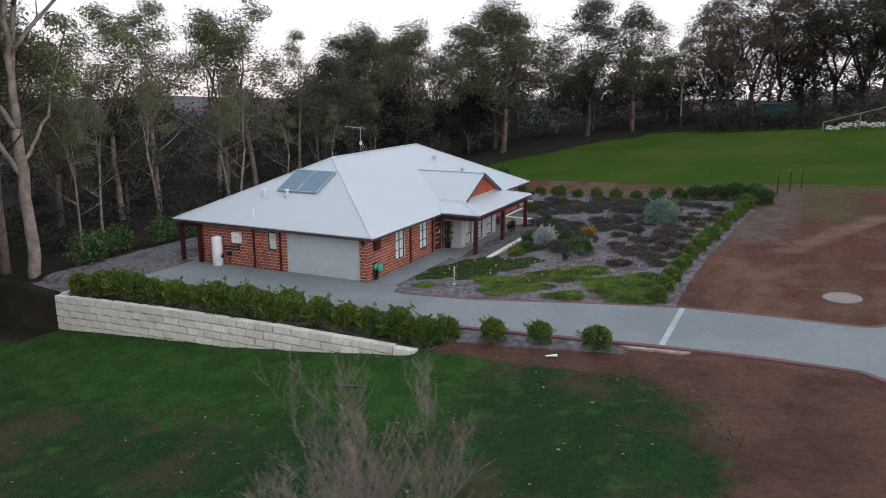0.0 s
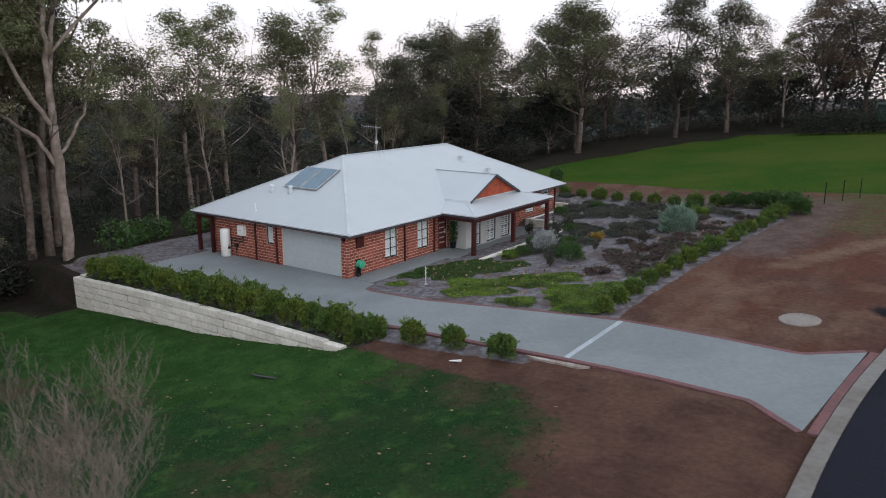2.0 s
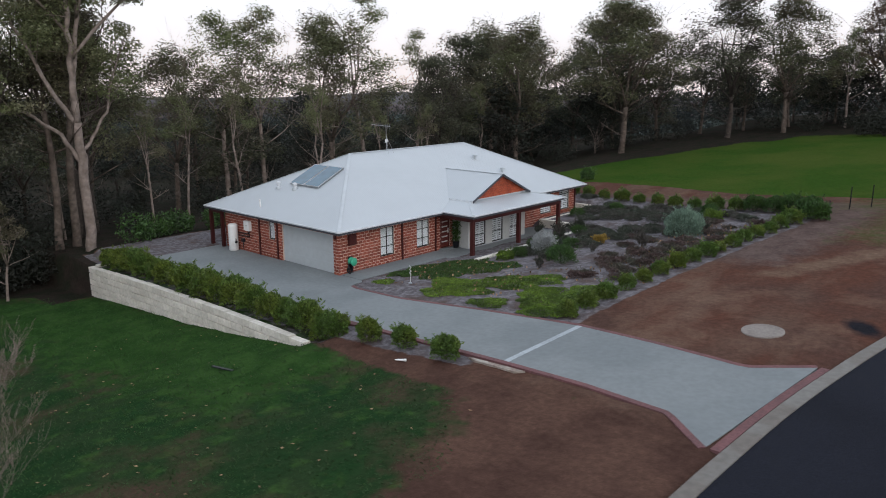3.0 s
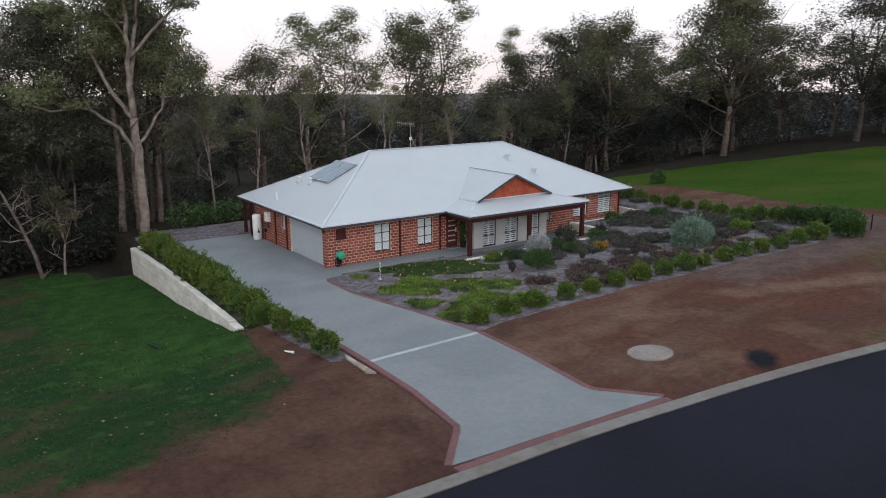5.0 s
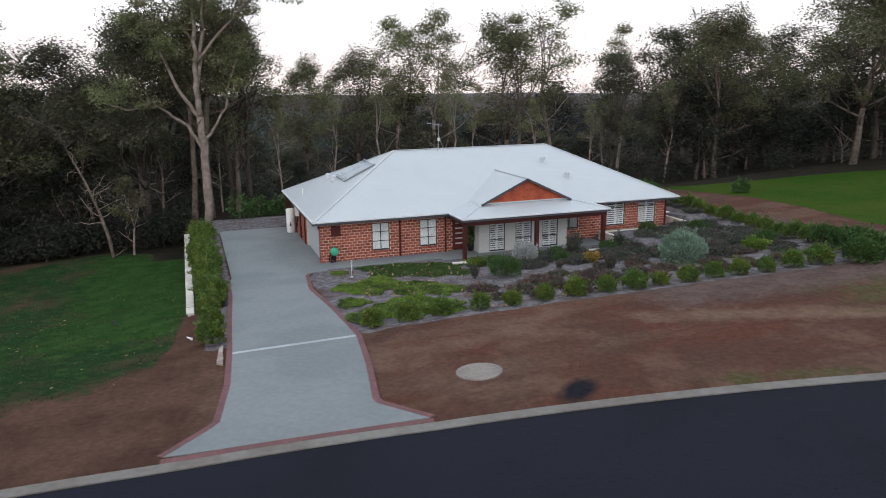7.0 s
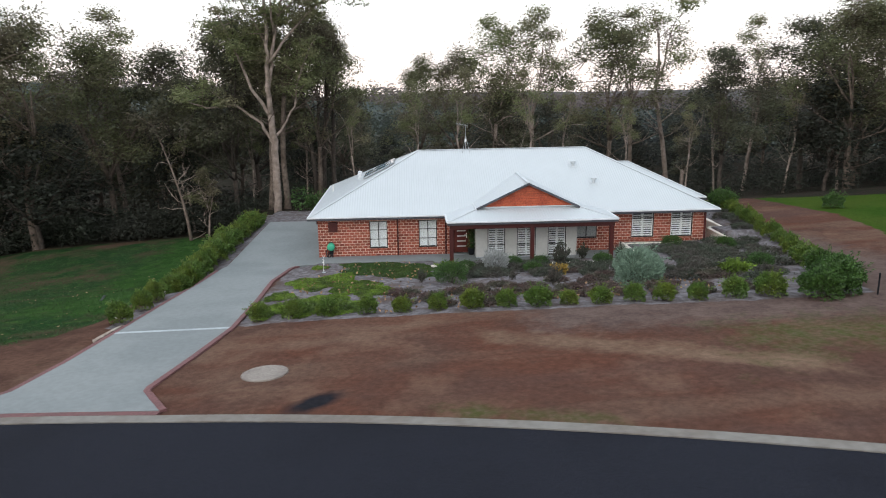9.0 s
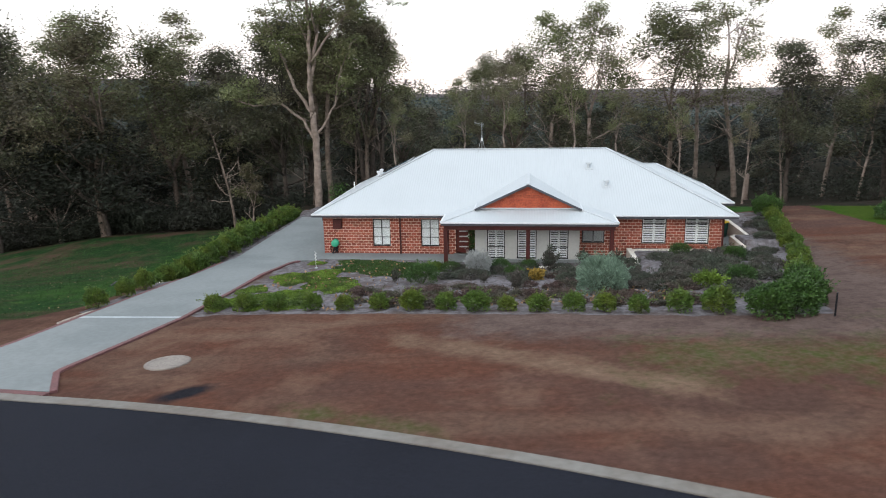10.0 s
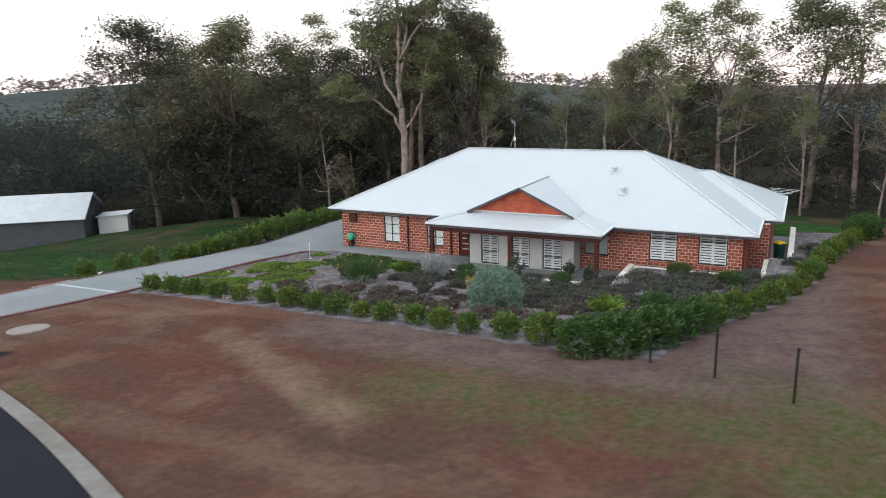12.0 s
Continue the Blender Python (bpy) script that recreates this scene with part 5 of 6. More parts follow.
HEROES = [      # kind, x, y, turn, height of the top above the datum, width scale
    (0, -54.5, 46.6, 0.4, 16.2, 0.95), (0, -54.0, 50.6, 2.2, 17.0, 0.9), (1, -57.5, 42.5, 1.0, 13.2, 0.9),
    (1, -52.3, 58.2, 2.5, 16.6, 1.0), (2, -54.4, 65.7, 0.3, 20.0, 1.0), (2, -57.0, 62.2, 1.7, 17.2, 1.0),
    (2, -55.0, 74.6, 4.0, 16.0, 0.9), (3, -49.5, 78.0, 0.8, 14.6, 1.0), (1, -50.0, 84.0, 3.0, 16.4, 1.05),
    (1, -41.3, 78.1, 5.0, 16.0, 1.0), (3, -45.0, 67.6, 2.0, 12.5, 0.9), (1, -32.5, 87.5, 1.3, 19.2, 1.1),
    (3, -36.5, 95.0, 0.2, 18.5, 1.1), (3, -25.5, 103.0, 4.4, 20.5, 1.05), (1, -20.0, 108.0, 3.3, 20.0, 1.0), (0, -14.0, 113.0, 0.9, 15.5, 0.8),
    (4, -9.0, 112.0, 0.0, 22.0, 1.0), (4, -1.0, 122.0, 2.0, 27.0, 1.1), (4, 6.5, 122.0, 4.0, 27.0, 1.1), (3, 12.0, 116.0, 1.0, 25.0, 1.0),
    (3, 20.0, 112.0, 2.7, 24.0, 1.0), (1, 28.0, 108.0, 2.7, 22.0, 1.0), (4, 2.0, 130.0, 5.0, 26.0, 1.1), (4, -12.0, 122.0, 1.0, 21.0, 1.1), (4, 16.0, 124.0, 1.0, 26.0, 1.2),
    (4, -4.5, 117.0, 3.1, 27.0, 1.1), (4, 9.0, 119.0, 0.4, 29.0, 1.2), (3, 24.0, 119.0, 5.1, 28.0, 1.2), (4, 33.0, 113.0, 1.4, 27.0, 1.2),
    (5, -9.0, 127.0, 0.5, 19.0, 1.2), (5, -2.5, 131.0, 2.5, 20.0, 1.2), (5, 4.0, 128.0, 4.1, 20.0, 1.2), (5, 10.5, 131.0, 1.1, 20.0, 1.2),
    (1, -39.0, 4.4, 0.6, 16.0, 1.0), (3, -37.5, -5.5, 2.3, 16.6, 1.0), (1, -43.5, 9.5, 4.1, 14.5, 1.0), (0, -47.0, -2.0, 5.2, 17.0, 1.0),
    (2, -49.5, 8.5, 1.9, 17.0, 1.1), (3, -45.0, 15.0, 3.6, 13.0, 1.0), (1, -46.0, -10.0, 0.1, 15.0, 1.0), (0, -56.0, 20.0, 0.1, 15.0, 1.0),
    (3, -49.0, 22.0, 1.1, 15.5, 0.9), (1, -44.5, 28.5, 2.6, 17.0, 0.8), (3, -42.5, 21.0, 5.6, 15.5, 0.85), (1, -68.0, 38.5, 0.7, 12.8, 0.8),
    (2, -47.0, 30.0, 0.7, 15.0, 0.7), (1, -55.0, 92.0, 0.7, 15.5, 1.0), (3, -44.0, 103.0, 0.7, 17.5, 1.1),
]
HEROES += [(2, -42.8 - 1.6 * (i % 3) - 1.3 * math.sin(i * 5.1), 17.0 + 2.55 * i, i * 1.3, 9.0 + 1.8 * math.sin(i * 2.7), 0.8) for i in range(0, 26, 2)]
rnd = random.Random(61)
HEROES += [(5, -60.0 - 5 * rnd.random() - 0.1 * abs(i - 9), -26.0 + 6.1 * i + rnd.uniform(-1.5, 1.5), 2.1 * i, 7.2 + 4.2 * rnd.random(), 1.1) for i in range(24)]
HEROES += [(5, -52.0 + 5.0 * i, 96.0 + 3.4 * i, 1.7 * i, 12.5 + 3.5 * rnd.random(), 1.1) for i in range(8)]
HEROES = [h for h in HEROES if h[0] != 5 or not (32 < h[2] < 46 or 56 < h[2] < 84)]
TALL = (17, 16, 17, 15, 16, 15)
used = set()
for kind, x, y, turn, top, wd in HEROES:
    sz = (top + (1.8 if y > 75 else 1.0) - ground_z(x, y)) / TALL[kind]
    if kind not in used:
        used.add(kind)
        first(KINDS[kind], x, y, turn, sz)
    else:
        put(KINDS[kind], x, y, turn, sz, -0.1, wd)

# the great forked gum by the lawn corner, with its companions
def great_gum():
    rnd, rng = random.Random(5), np.random.default_rng(5)
    s, tips = Shape(), []

    def limb(pts, r0, r1, leafy=0):
        pts = [Vector((x, y + 0.04 * min(max(z, 0.0), 7.6), z)) for x, y, z in pts]
        fine = []
        for i in range(len(pts) - 1):
            for j in range(4):
                q = pts[i].lerp(pts[i + 1], j / 4)
                fine.append(q + Vector((rnd.gauss(0, 0.05), rnd.gauss(0, 0.05), 0)) * (0 if i + j == 0 else 1))
        fine.append(pts[-1])
        n = len(fine)
        s.tube(fine, [mix(r0, r1, i / (n - 1)) for i in range(n)], 9)
        if leafy:
            for i in range(n // 2, n):
                for _ in range(leafy):
                    d = Vector((rnd.gauss(0, 1), rnd.gauss(0, 1), rnd.uniform(-0.1, 1.0))).normalized()
                    ln = rnd.uniform(1.0, 2.6)
                    e = fine[i] + d * ln
                    s.tube([fine[i], fine[i] + d * ln * 0.5 + Vector((0, 0, 0.1)), e], [r1 * 0.7, r1 * 0.5, 0.015], 5)
                    tips.append(e)
                    tips.append(fine[i] + d * ln * 0.6)

    # y runs across the house's side, x away from the road
    limb([(0, 0, -2.2), (0.05, -0.1, 1.5), (0.0, -0.25, 4.6), (0.1, -0.45, 7.6)], 0.35, 0.27)
    limb([(0.1, -0.45, 7.6), (0.3, -0.6, 10.5), (0.2, -0.3, 14.0), (0.4, -0.5, 17.5), (0.2, 0.2, 20.5)], 0.24, 0.06, 2)
    limb([(0.2, -0.55, 9.3), (0.1, -0.05, 12.5), (0.0, 0.6, 15.5), (-0.2, 1.6, 18.5), (-0.2, 2.0, 20.5)], 0.17, 0.05, 2)
    limb([(0.1, -0.4, 7.4), (0.2, -1.8, 9.6), (0.0, -3.0, 12.6), (-0.2, -4.2, 15.4)], 0.17, 0.05, 2)
    limb([(0.0, -0.2, 4.9), (-0.2, -1.4, 6.9), (-0.1, -3.4, 8.4), (0.3, -5.6, 8.2), (0.6, -7.4, 8.9)], 0.16, 0.04, 1)
    limb([(0.0, -0.3, 5.6), (-0.1, 0.5, 6.6), (0.0, 1.5, 8.2), (0.3, 2.0, 10.6), (0.2, 3.2, 13.2)], 0.12, 0.04, 1)
    limb([(0.25, -0.5, 11.5), (0.9, 1.4, 13.8), (1.0, 3.4, 15.8), (0.6, 5.2, 17.0)], 0.12, 0.04, 2)
    limb([(0.2, -0.4, 13.0), (-1.4, -1.8, 15.5), (-1.8, -3.6, 18.2)], 0.11, 0.04, 2)
    limb([(0.1, 0.2, 14.0), (2.0, 0.4, 16.4), (3.4, 1.2, 18.6)], 0.10, 0.04, 2)
    limb([(0.0, 0.6, 15.5), (-1.6, 2.6, 17.2), (-2.2, 4.6, 18.0)], 0.09, 0.03, 2)
    hub = np.array([list(q) for q in tips])
    p, ways = pads(rng, hub, rng.uniform(0.7, 1.4, len(hub)), 150, 0.62)
    t = thing("gum_tree", "great pale forked gum tree beside the lawn", "tree", group="trees of the wood")
    part("trunk", s, M_BARK_PALE, t, "smooth pale trunk and limbs", True)
    part("crown", quads("crown", facing(rng, p, ways, 0.19, 0.12), M_LEAF_GUM), M_LEAF_GUM, t)
    t.location = (-37.55, 25.9, 0.3)


great_gum()
mate = grow(284, 18.0, 0.55, 0.35, 3, 80, 90, 1.15, 0.2, M_BARK, M_LEAF_GUM, 0.27, "grey-barked gum trunk beside the great gum", dead=2, wide=7.0, base=0.55)
first(mate, -40.66, 26.07, 0.0, 1.0, -0.2)
put(mate, -40.1, 24.75, 2.2, 0.92, -0.2)
slim = grow(299, 17.0, 0.60, 0.30, 3, 50, 90, 1.1, 0.2, M_BARK_DARK, M_LEAF_GUM, 0.24, "dark slender gum trunk behind the great gum", dead=3, wide=5.0, base=0.6)
first(slim, -45.0, 28.0, 1.0, 1.0, -0.2)
put(slim, -46.2, 28.8, 3.0, 1.05, -0.2)
put(slim, -46.6, 29.9, 5.0, 0.95, -0.2)

# young gum on the lawn edge
yt = grow(77, 6.2, 0.35, 0.35, 3, 40, 90, 0.5, 0.15, M_BARK_PALE, M_LEAF_OLIVE, 0.09, "young thin gum sapling on the lawn edge", "gum_sapling", 0.8, wide=2.4, base=0.35)
first(yt, -36.2, 20.1)


def dead_tree():
    """A leaning dead tree with crooked bleached limbs."""
    rnd = random.Random(33)
    s, limbs = Shape(), Shape()
    z0 = ground_z(-35.6, 18.8)
    stem = [Vector(p) for p in ((0, 0, -0.4), (-0.5, -0.3, 1.6), (-1.3, -0.9, 3.6), (-1.9, -1.6, 5.6), (-3.0, -2.6, 7.6), (-3.6, -3.4, 9.4))]
    s.tube(stem, [0.15, 0.13, 0.11, 0.085, 0.06, 0.02], 7)
    for i in range(17):
        j = rnd.randint(1, 5)
        p, r = stem[j].lerp(stem[j - 1], rnd.random()), 0.065 - 0.008 * j
        a = rnd.uniform(0, 6.28)
        d = Vector((math.cos(a) * 0.7, math.sin(a), rnd.uniform(-0.1, 0.8))).normalized()
        pts = [p]
        for k in range(4):
            d = (d + Vector((rnd.gauss(0, 0.3), rnd.gauss(0, 0.3), rnd.gauss(0, 0.25)))).normalized()
            p = p + d * rnd.uniform(0.35, 0.7)
            pts.append(p)
        limbs.tube(pts, [r, r * 0.8, r * 0.6, r * 0.45, r * 0.2], 5)
        limbs.tube([pts[2], pts[2] + Vector((rnd.gauss(0, 0.3), rnd.gauss(0, 0.4), 0.35)), pts[2] + Vector((rnd.gauss(0, 0.4), rnd.gauss(0, 0.7), 0.6))], [r * 0.5, r * 0.35, 0.01], 4)
    t = thing("dead_tree", "leaning dead tree with crooked bleached branches", "tree", (-35.6, 18.8, z0))
    part("trunk", s, M_BARK, t, "", True)
    part("dead_crown", limbs, M_BARK_PALE, t, "bleached crooked branches", True)


dead_tree()

# second storey of the wood: lower trees that fill the gaps under the skyline
UNDER = [
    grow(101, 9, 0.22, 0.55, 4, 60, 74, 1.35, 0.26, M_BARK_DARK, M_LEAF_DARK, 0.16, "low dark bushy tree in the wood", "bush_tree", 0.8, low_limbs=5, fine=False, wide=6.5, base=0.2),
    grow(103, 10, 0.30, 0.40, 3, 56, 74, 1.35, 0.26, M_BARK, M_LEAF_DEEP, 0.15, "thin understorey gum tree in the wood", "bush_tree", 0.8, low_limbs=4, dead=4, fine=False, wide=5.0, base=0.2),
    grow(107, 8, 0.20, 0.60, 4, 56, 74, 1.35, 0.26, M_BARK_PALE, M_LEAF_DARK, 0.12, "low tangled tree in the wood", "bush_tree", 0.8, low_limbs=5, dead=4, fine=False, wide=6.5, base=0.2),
]
spots, rnd = [], random.Random(9)


def wooded(x, y):
    if abs(x + 1) < 6 and y < 124:
        return False
    if y > 104 - 0.1 * x and x > -40:
        return x < 45 and y < 140
    if x < -43.5 - 0.0 * y and x > -92:
        return -32 < y < 120 and not (y > 62 and x > -46.5 + 0.28 * (y - 85))
    if x < -37 and y < 9:
        return -30 < y
    return y > 62 and x < -36 + 0.30 * (y - 85) and x > -92 and y < 120


tries = 0
while len(spots) < 78 and tries < 9000:
    tries += 1
    x, y = rnd.uniform(-92, 42), rnd.uniform(-30, 138)
    if wooded(x, y) and all((x - a) ** 2 + (y - b) ** 2 > 16 for a, b in spots):
        spots.append((x, y))
for i, (x, y) in enumerate(spots):
    k = i % 3
    open_view = x < -48 and (32 < y < 46 or 54 < y < 84)
    near = ((6.0 if open_view else 8.8 if y < 30 else 10.8) - 3.4 * rnd.random() - ground_z(x, y)) / (9, 10, 8)[k]
    if y > 95:
        near = 0.9 + 0.3 * rnd.random()
    if i < 3:
        first(UNDER[k], x, y, rnd.uniform(0, 6.28), near)
    else:
        put(UNDER[k], x, y, rnd.uniform(0, 6.28), near, -0.2, rnd.uniform(0.95, 1.25))


def foliage_stuff(name, label, category, spots, r, h, per, leaf, mat, seed, kind="stuff", centre_lift=0.5):
    """Massed foliage too fine and far to count."""
    rng = np.random.default_rng(seed)
    out = []
    for x, y, s in spots:
        c = rng.normal(size=(per, 3))
        c /= np.linalg.norm(c, axis=1)[:, None]
        c *= (rng.uniform(0.3, 1.0, per) ** 0.5)[:, None]
        lump = 1 + 0.28 * np.sin(c[:, 0] * 5 + x) * np.sin(c[:, 1] * 5 + y)
        c *= lump[:, None]
        c *= np.array([r * s, r * s, h * s / 2])
        out.append(c + np.array([x, y, ground_z(x, y) + h * s * centre_lift]))
    pts = np.concatenate(out)
    ob = new(name, quads(name, leaves(rng, pts, leaf, leaf * 0.6, 0.3, None, 3), mat))
    return tagged(ob, label, category, kind=kind)


# scrub under the wood
rnd = random.Random(21)
scrub = []
while len(scrub) < 380:
    x, y = (rnd.uniform(-75, 30), rnd.uniform(-25, 128)) if len(scrub) > 130 else (rnd.uniform(-46, -39), rnd.uniform(-18, 25))
    if wooded(x, y) or (x < -39 and -20 < y < 60 and x > -80):
        scrub.append((x, y, rnd.uniform(0.6, 1.3)))
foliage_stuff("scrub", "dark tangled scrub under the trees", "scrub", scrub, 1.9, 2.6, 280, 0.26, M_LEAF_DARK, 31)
# far woods on the hills
rnd = random.Random(22)
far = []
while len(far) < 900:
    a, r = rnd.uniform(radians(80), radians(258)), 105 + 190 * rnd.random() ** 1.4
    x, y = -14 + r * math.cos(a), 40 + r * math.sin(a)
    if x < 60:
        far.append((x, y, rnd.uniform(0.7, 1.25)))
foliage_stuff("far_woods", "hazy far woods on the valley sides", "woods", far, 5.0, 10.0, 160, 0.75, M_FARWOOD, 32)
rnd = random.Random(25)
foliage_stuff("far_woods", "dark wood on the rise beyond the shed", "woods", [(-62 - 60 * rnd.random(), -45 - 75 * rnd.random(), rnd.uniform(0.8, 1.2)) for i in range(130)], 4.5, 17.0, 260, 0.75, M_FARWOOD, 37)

# woods along the far ridge, their haze painted as leaf colour
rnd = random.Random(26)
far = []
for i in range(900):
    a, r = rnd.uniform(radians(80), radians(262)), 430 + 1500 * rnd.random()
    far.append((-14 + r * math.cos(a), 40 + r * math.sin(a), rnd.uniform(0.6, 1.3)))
foliage_stuff("far_woods", "hazy mauve woods along the far ridge", "woods", far, 17.0, 11.0, 120, 3.0, M_HAZED_RIDGEWOOD, 38)

# shrubs at the court's rear edge
rnd = random.Random(23)
foliage_stuff("shrubbery", "dark green ferny shrubs behind the gravel", "shrubs", [(-37.5 + rnd.uniform(-1.5, 1.5), 28 + i * 0.9, rnd.uniform(0.7, 1.2)) for i in range(11)], 0.9, 1.9, 420, 0.2, M_LEAF_HEDGE_DK, 33)

# ---- hedges and garden plants ----


def bush(name, label, seed, r, h, n, leaf, mat, category="shrub", group="", ragged=0.32, slim=0.5, upright=0.0, stems=7, sprays=14):
    """A shrub: stems from the ground and a shell of leaves with lumps and gaps."""
    rng, rnd = np.random.default_rng(seed), random.Random(seed)
    c = rng.normal(size=(n, 3))
    c /= np.linalg.norm(c, axis=1)[:, None]
    c[:, 2] = np.abs(c[:, 2]) * np.where(rng.random(n) < 0.66, 1, -0.58)
    low = c[:, 2] < 0
    c[low, :2] *= (0.92 / (np.linalg.norm(c[low, :2], axis=1) + 1e-6))[:, None]
    k = rng.normal(size=(16, 3))
    k /= np.linalg.norm(k, axis=1)[:, None]
    lump = np.max(c @ k.T, axis=1)
    rad = (1 - ragged) + ragged * 2.2 * (lump - 0.75)
    depth = 1 - 0.45 * rng.random(n) ** 2
    p = c * (rad * depth)[:, None] * np.array([r, r, h * 0.62])
    p[:, 2] += h * 0.40
    p[:, 2] = np.maximum(p[:, 2], 0.02)
    out = c.copy()
    out[:, 2] += upright
    shoots = []
    for i in range(sprays):
        d = rng.normal(size=3)
        d[2] = abs(d[2]) + 0.35
        d /= np.linalg.norm(d)
        f = rng.uniform(0.45, rng.uniform(1.0, 1.3), 22)[:, None]
        shoots.append(d * f * np.array([r, r, h * 0.62]) * 0.95 + np.array([0, 0, h * 0.40]) + rng.normal(0, 0.035, (22, 3)))
    if shoots:
        extra = np.concatenate(shoots)
        p = np.concatenate([p, extra])
        away = extra - np.array([0, 0, h * 0.3])
        out = np.concatenate([out, away / (np.linalg.norm(away, axis=1)[:, None] + 1e-6)])
    t = thing(name, label, category, group=group)
    part("foliage", quads("foliage", leaves(rng, p, leaf, leaf * slim, 0.0, out, 3), mat), mat, t)
    s = Shape()
    for i in range(stems):
        a, q = rnd.uniform(0, 6.28), rnd.uniform(0.3, 0.7)
        s.tube([(0.04 * math.cos(a), 0.04 * math.sin(a), -0.05), (r * q * 0.5 * math.cos(a), r * q * 0.5 * math.sin(a), h * 0.35), (r * q * math.cos(a), r * q * math.sin(a), h * 0.72)], [0.016, 0.011, 0.005], 5)
    part("stem", s, M_BARK_DARK, t)
    return t


def plant_row(base, places, rnd, dz=-0.02):
    for i, (x, y, s) in enumerate(places):
        if i == 0:
            first(base, x, y, rnd.uniform(0, 6.28), s, dz)
        else:
            put(base, x, y, rnd.uniform(0, 6.28), s * rnd.uniform(0.94, 1.06), dz, rnd.uniform(0.92, 1.1))


rnd = random.Random(41)
hedge_a = bush("hedge_shrub", "glossy green hedge shrub along the driveway", 51, 0.80, 1.22, 3600, 0.11, M_LEAF_HEDGE, "hedge", "driveway hedge", upright=0.8)
plant_row(hedge_a, [(x + rnd.uniform(-0.12, 0.12), 25.05 + rnd.uniform(-0.1, 0.1), rnd.uniform(1.02, 1.38)) for x in np.arange(-32.6, -12.4, 1.34)], rnd)
ball = bush("hedge_shrub", "rounded glossy green shrub beside the driveway", 52, 0.68, 1.02, 2600, 0.11, M_LEAF_HEDGE, "hedge", "driveway hedge", upright=0.4)
plant_row(ball, [(-11.5, 24.95, 1.05), (-9.5, 24.9, 1.0), (-7.65, 25.0, 0.95), (-5.45, 24.85, 1.0)], rnd)
row = bush("hedge_shrub", "small clipped green shrub in the front row", 53, 0.56, 0.76, 1900, 0.09, M_LEAF_HEDGE, "hedge", "front hedge row", upright=0.5)
plant_row(row, [(-4.25, 30.9, 1.0), (-4.2, 32.3, 1.05), (-4.1, 33.7, 1.05), (-3.95, 35.3, 1.0), (-3.85, 36.7, 0.85), (-3.75, 38.15, 0.98), (-3.55, 39.5, 1.15), (-3.4, 40.9, 1.02), (-3.15, 42.1, 1.1), (-3.0, 43.3, 0.85), (-2.75, 44.5, 0.95), (-2.65, 45.8, 1.0), (-2.4, 46.9, 1.0), (-2.1, 48.1, 0.95), (-2.0, 49.5, 1.15), (-1.8, 50.8, 1.25)], rnd)
big = bush("hedge_shrub", "large dark green hedge shrub at the garden corner", 54, 0.95, 1.20, 3800, 0.11, M_LEAF_HEDGE_DK, "hedge", "side hedge", upright=0.5)
plant_row(big, [(-0.9, 52.2, 1.05), (-1.5, 53.2, 1.12), (-2.6, 53.9, 1.1), (-3.9, 54.4, 1.02), (-5.2, 54.8, 0.95)], rnd)
side = bush("hedge_shrub", "bright green shrub in the side hedge", 55, 0.72, 1.00, 2600, 0.105, M_LEAF_HEDGE, "hedge", "side hedge", upright=0.6)
plant_row(side, [(-6.5 - 1.68 * i, float(np.interp(6.5 + 1.68 * i, HEDGE_X, HEDGE_Y)), 0.92 + 0.14 * math.sin(i * 2.3) + 0.10 * (i < 3)) for i in range(14)], rnd)
plant_row(copy_thing(big, Matrix()), [(-28.8, 60.9, 1.25), (-30.4, 61.3, 1.3)], rnd)

sage = bush("sage_bush", "large rounded grey-green shrub on the mulch", 61, 1.15, 1.55, 6500, 0.14, M_LEAF_SAGE, "shrub", slim=0.28, upright=0.7, ragged=0.22, sprays=26)
first(sage, -6.6, 47.2, 0.0, 1.17)
silver = bush("silver_bush", "soft silver-grey shrub beside the porch wall", 62, 0.75, 1.25, 2200, 0.17, M_LEAF_SILVER, "shrub", slim=0.2, upright=1.2, ragged=0.3)
first(silver, -12.6, 41.5, 0.0, 1.2)
dome = bush("dome_bush", "dark green domed shrub on the mulch", 63, 0.95, 1.0, 3200, 0.12, M_LEAF_HEDGE_DK, "shrub", "garden shrubs", slim=0.22, upright=0.8)
plant_row(dome, [(-9.7, 39.0, 1.15), (-13.3, 40.0, 0.7), (-11.9, 43.4, 0.6), (-17.2, 52.6, 0.75), (-15.3, 55.0, 0.8), (-7.6, 53.2, 0.85), (-13.9, 42.6, 0.72), (-13.85, 44.2, 0.68), (-13.9, 47.6, 0.72)], rnd)
mound = bush("green_mound", "bright green mounded shrub by the limestone wall", 64, 0.6, 0.5, 900, 0.11, M_LEAF_MAT, "shrub", "garden shrubs", upright=0.5)
plant_row(mound, [(-13.6, 39.1, 1.15), (-6.6, 51.6, 1.3)], rnd)
edge = bush("edge_shrub", "dark green shrub at the paddock edge", 69, 0.9, 1.4, 1800, 0.12, M_LEAF_HEDGE_DK)
first(edge, -24.8, 66.9)
gold = bush("golden_shrub", "ragged golden-yellow shrub on the mulch", 65, 0.5, 0.75, 700, 0.13, M_LEAF_GOLD, "shrub", upright=0.7, ragged=0.4)
first(gold, -10.6, 44.5)
dark = bush("wispy_shrub", "dark wispy upright shrub on the mulch", 66, 0.42, 1.0, 420, 0.15, M_LEAF_HEATH, "shrub", "garden shrubs", slim=0.3, upright=1.2, ragged=0.5)
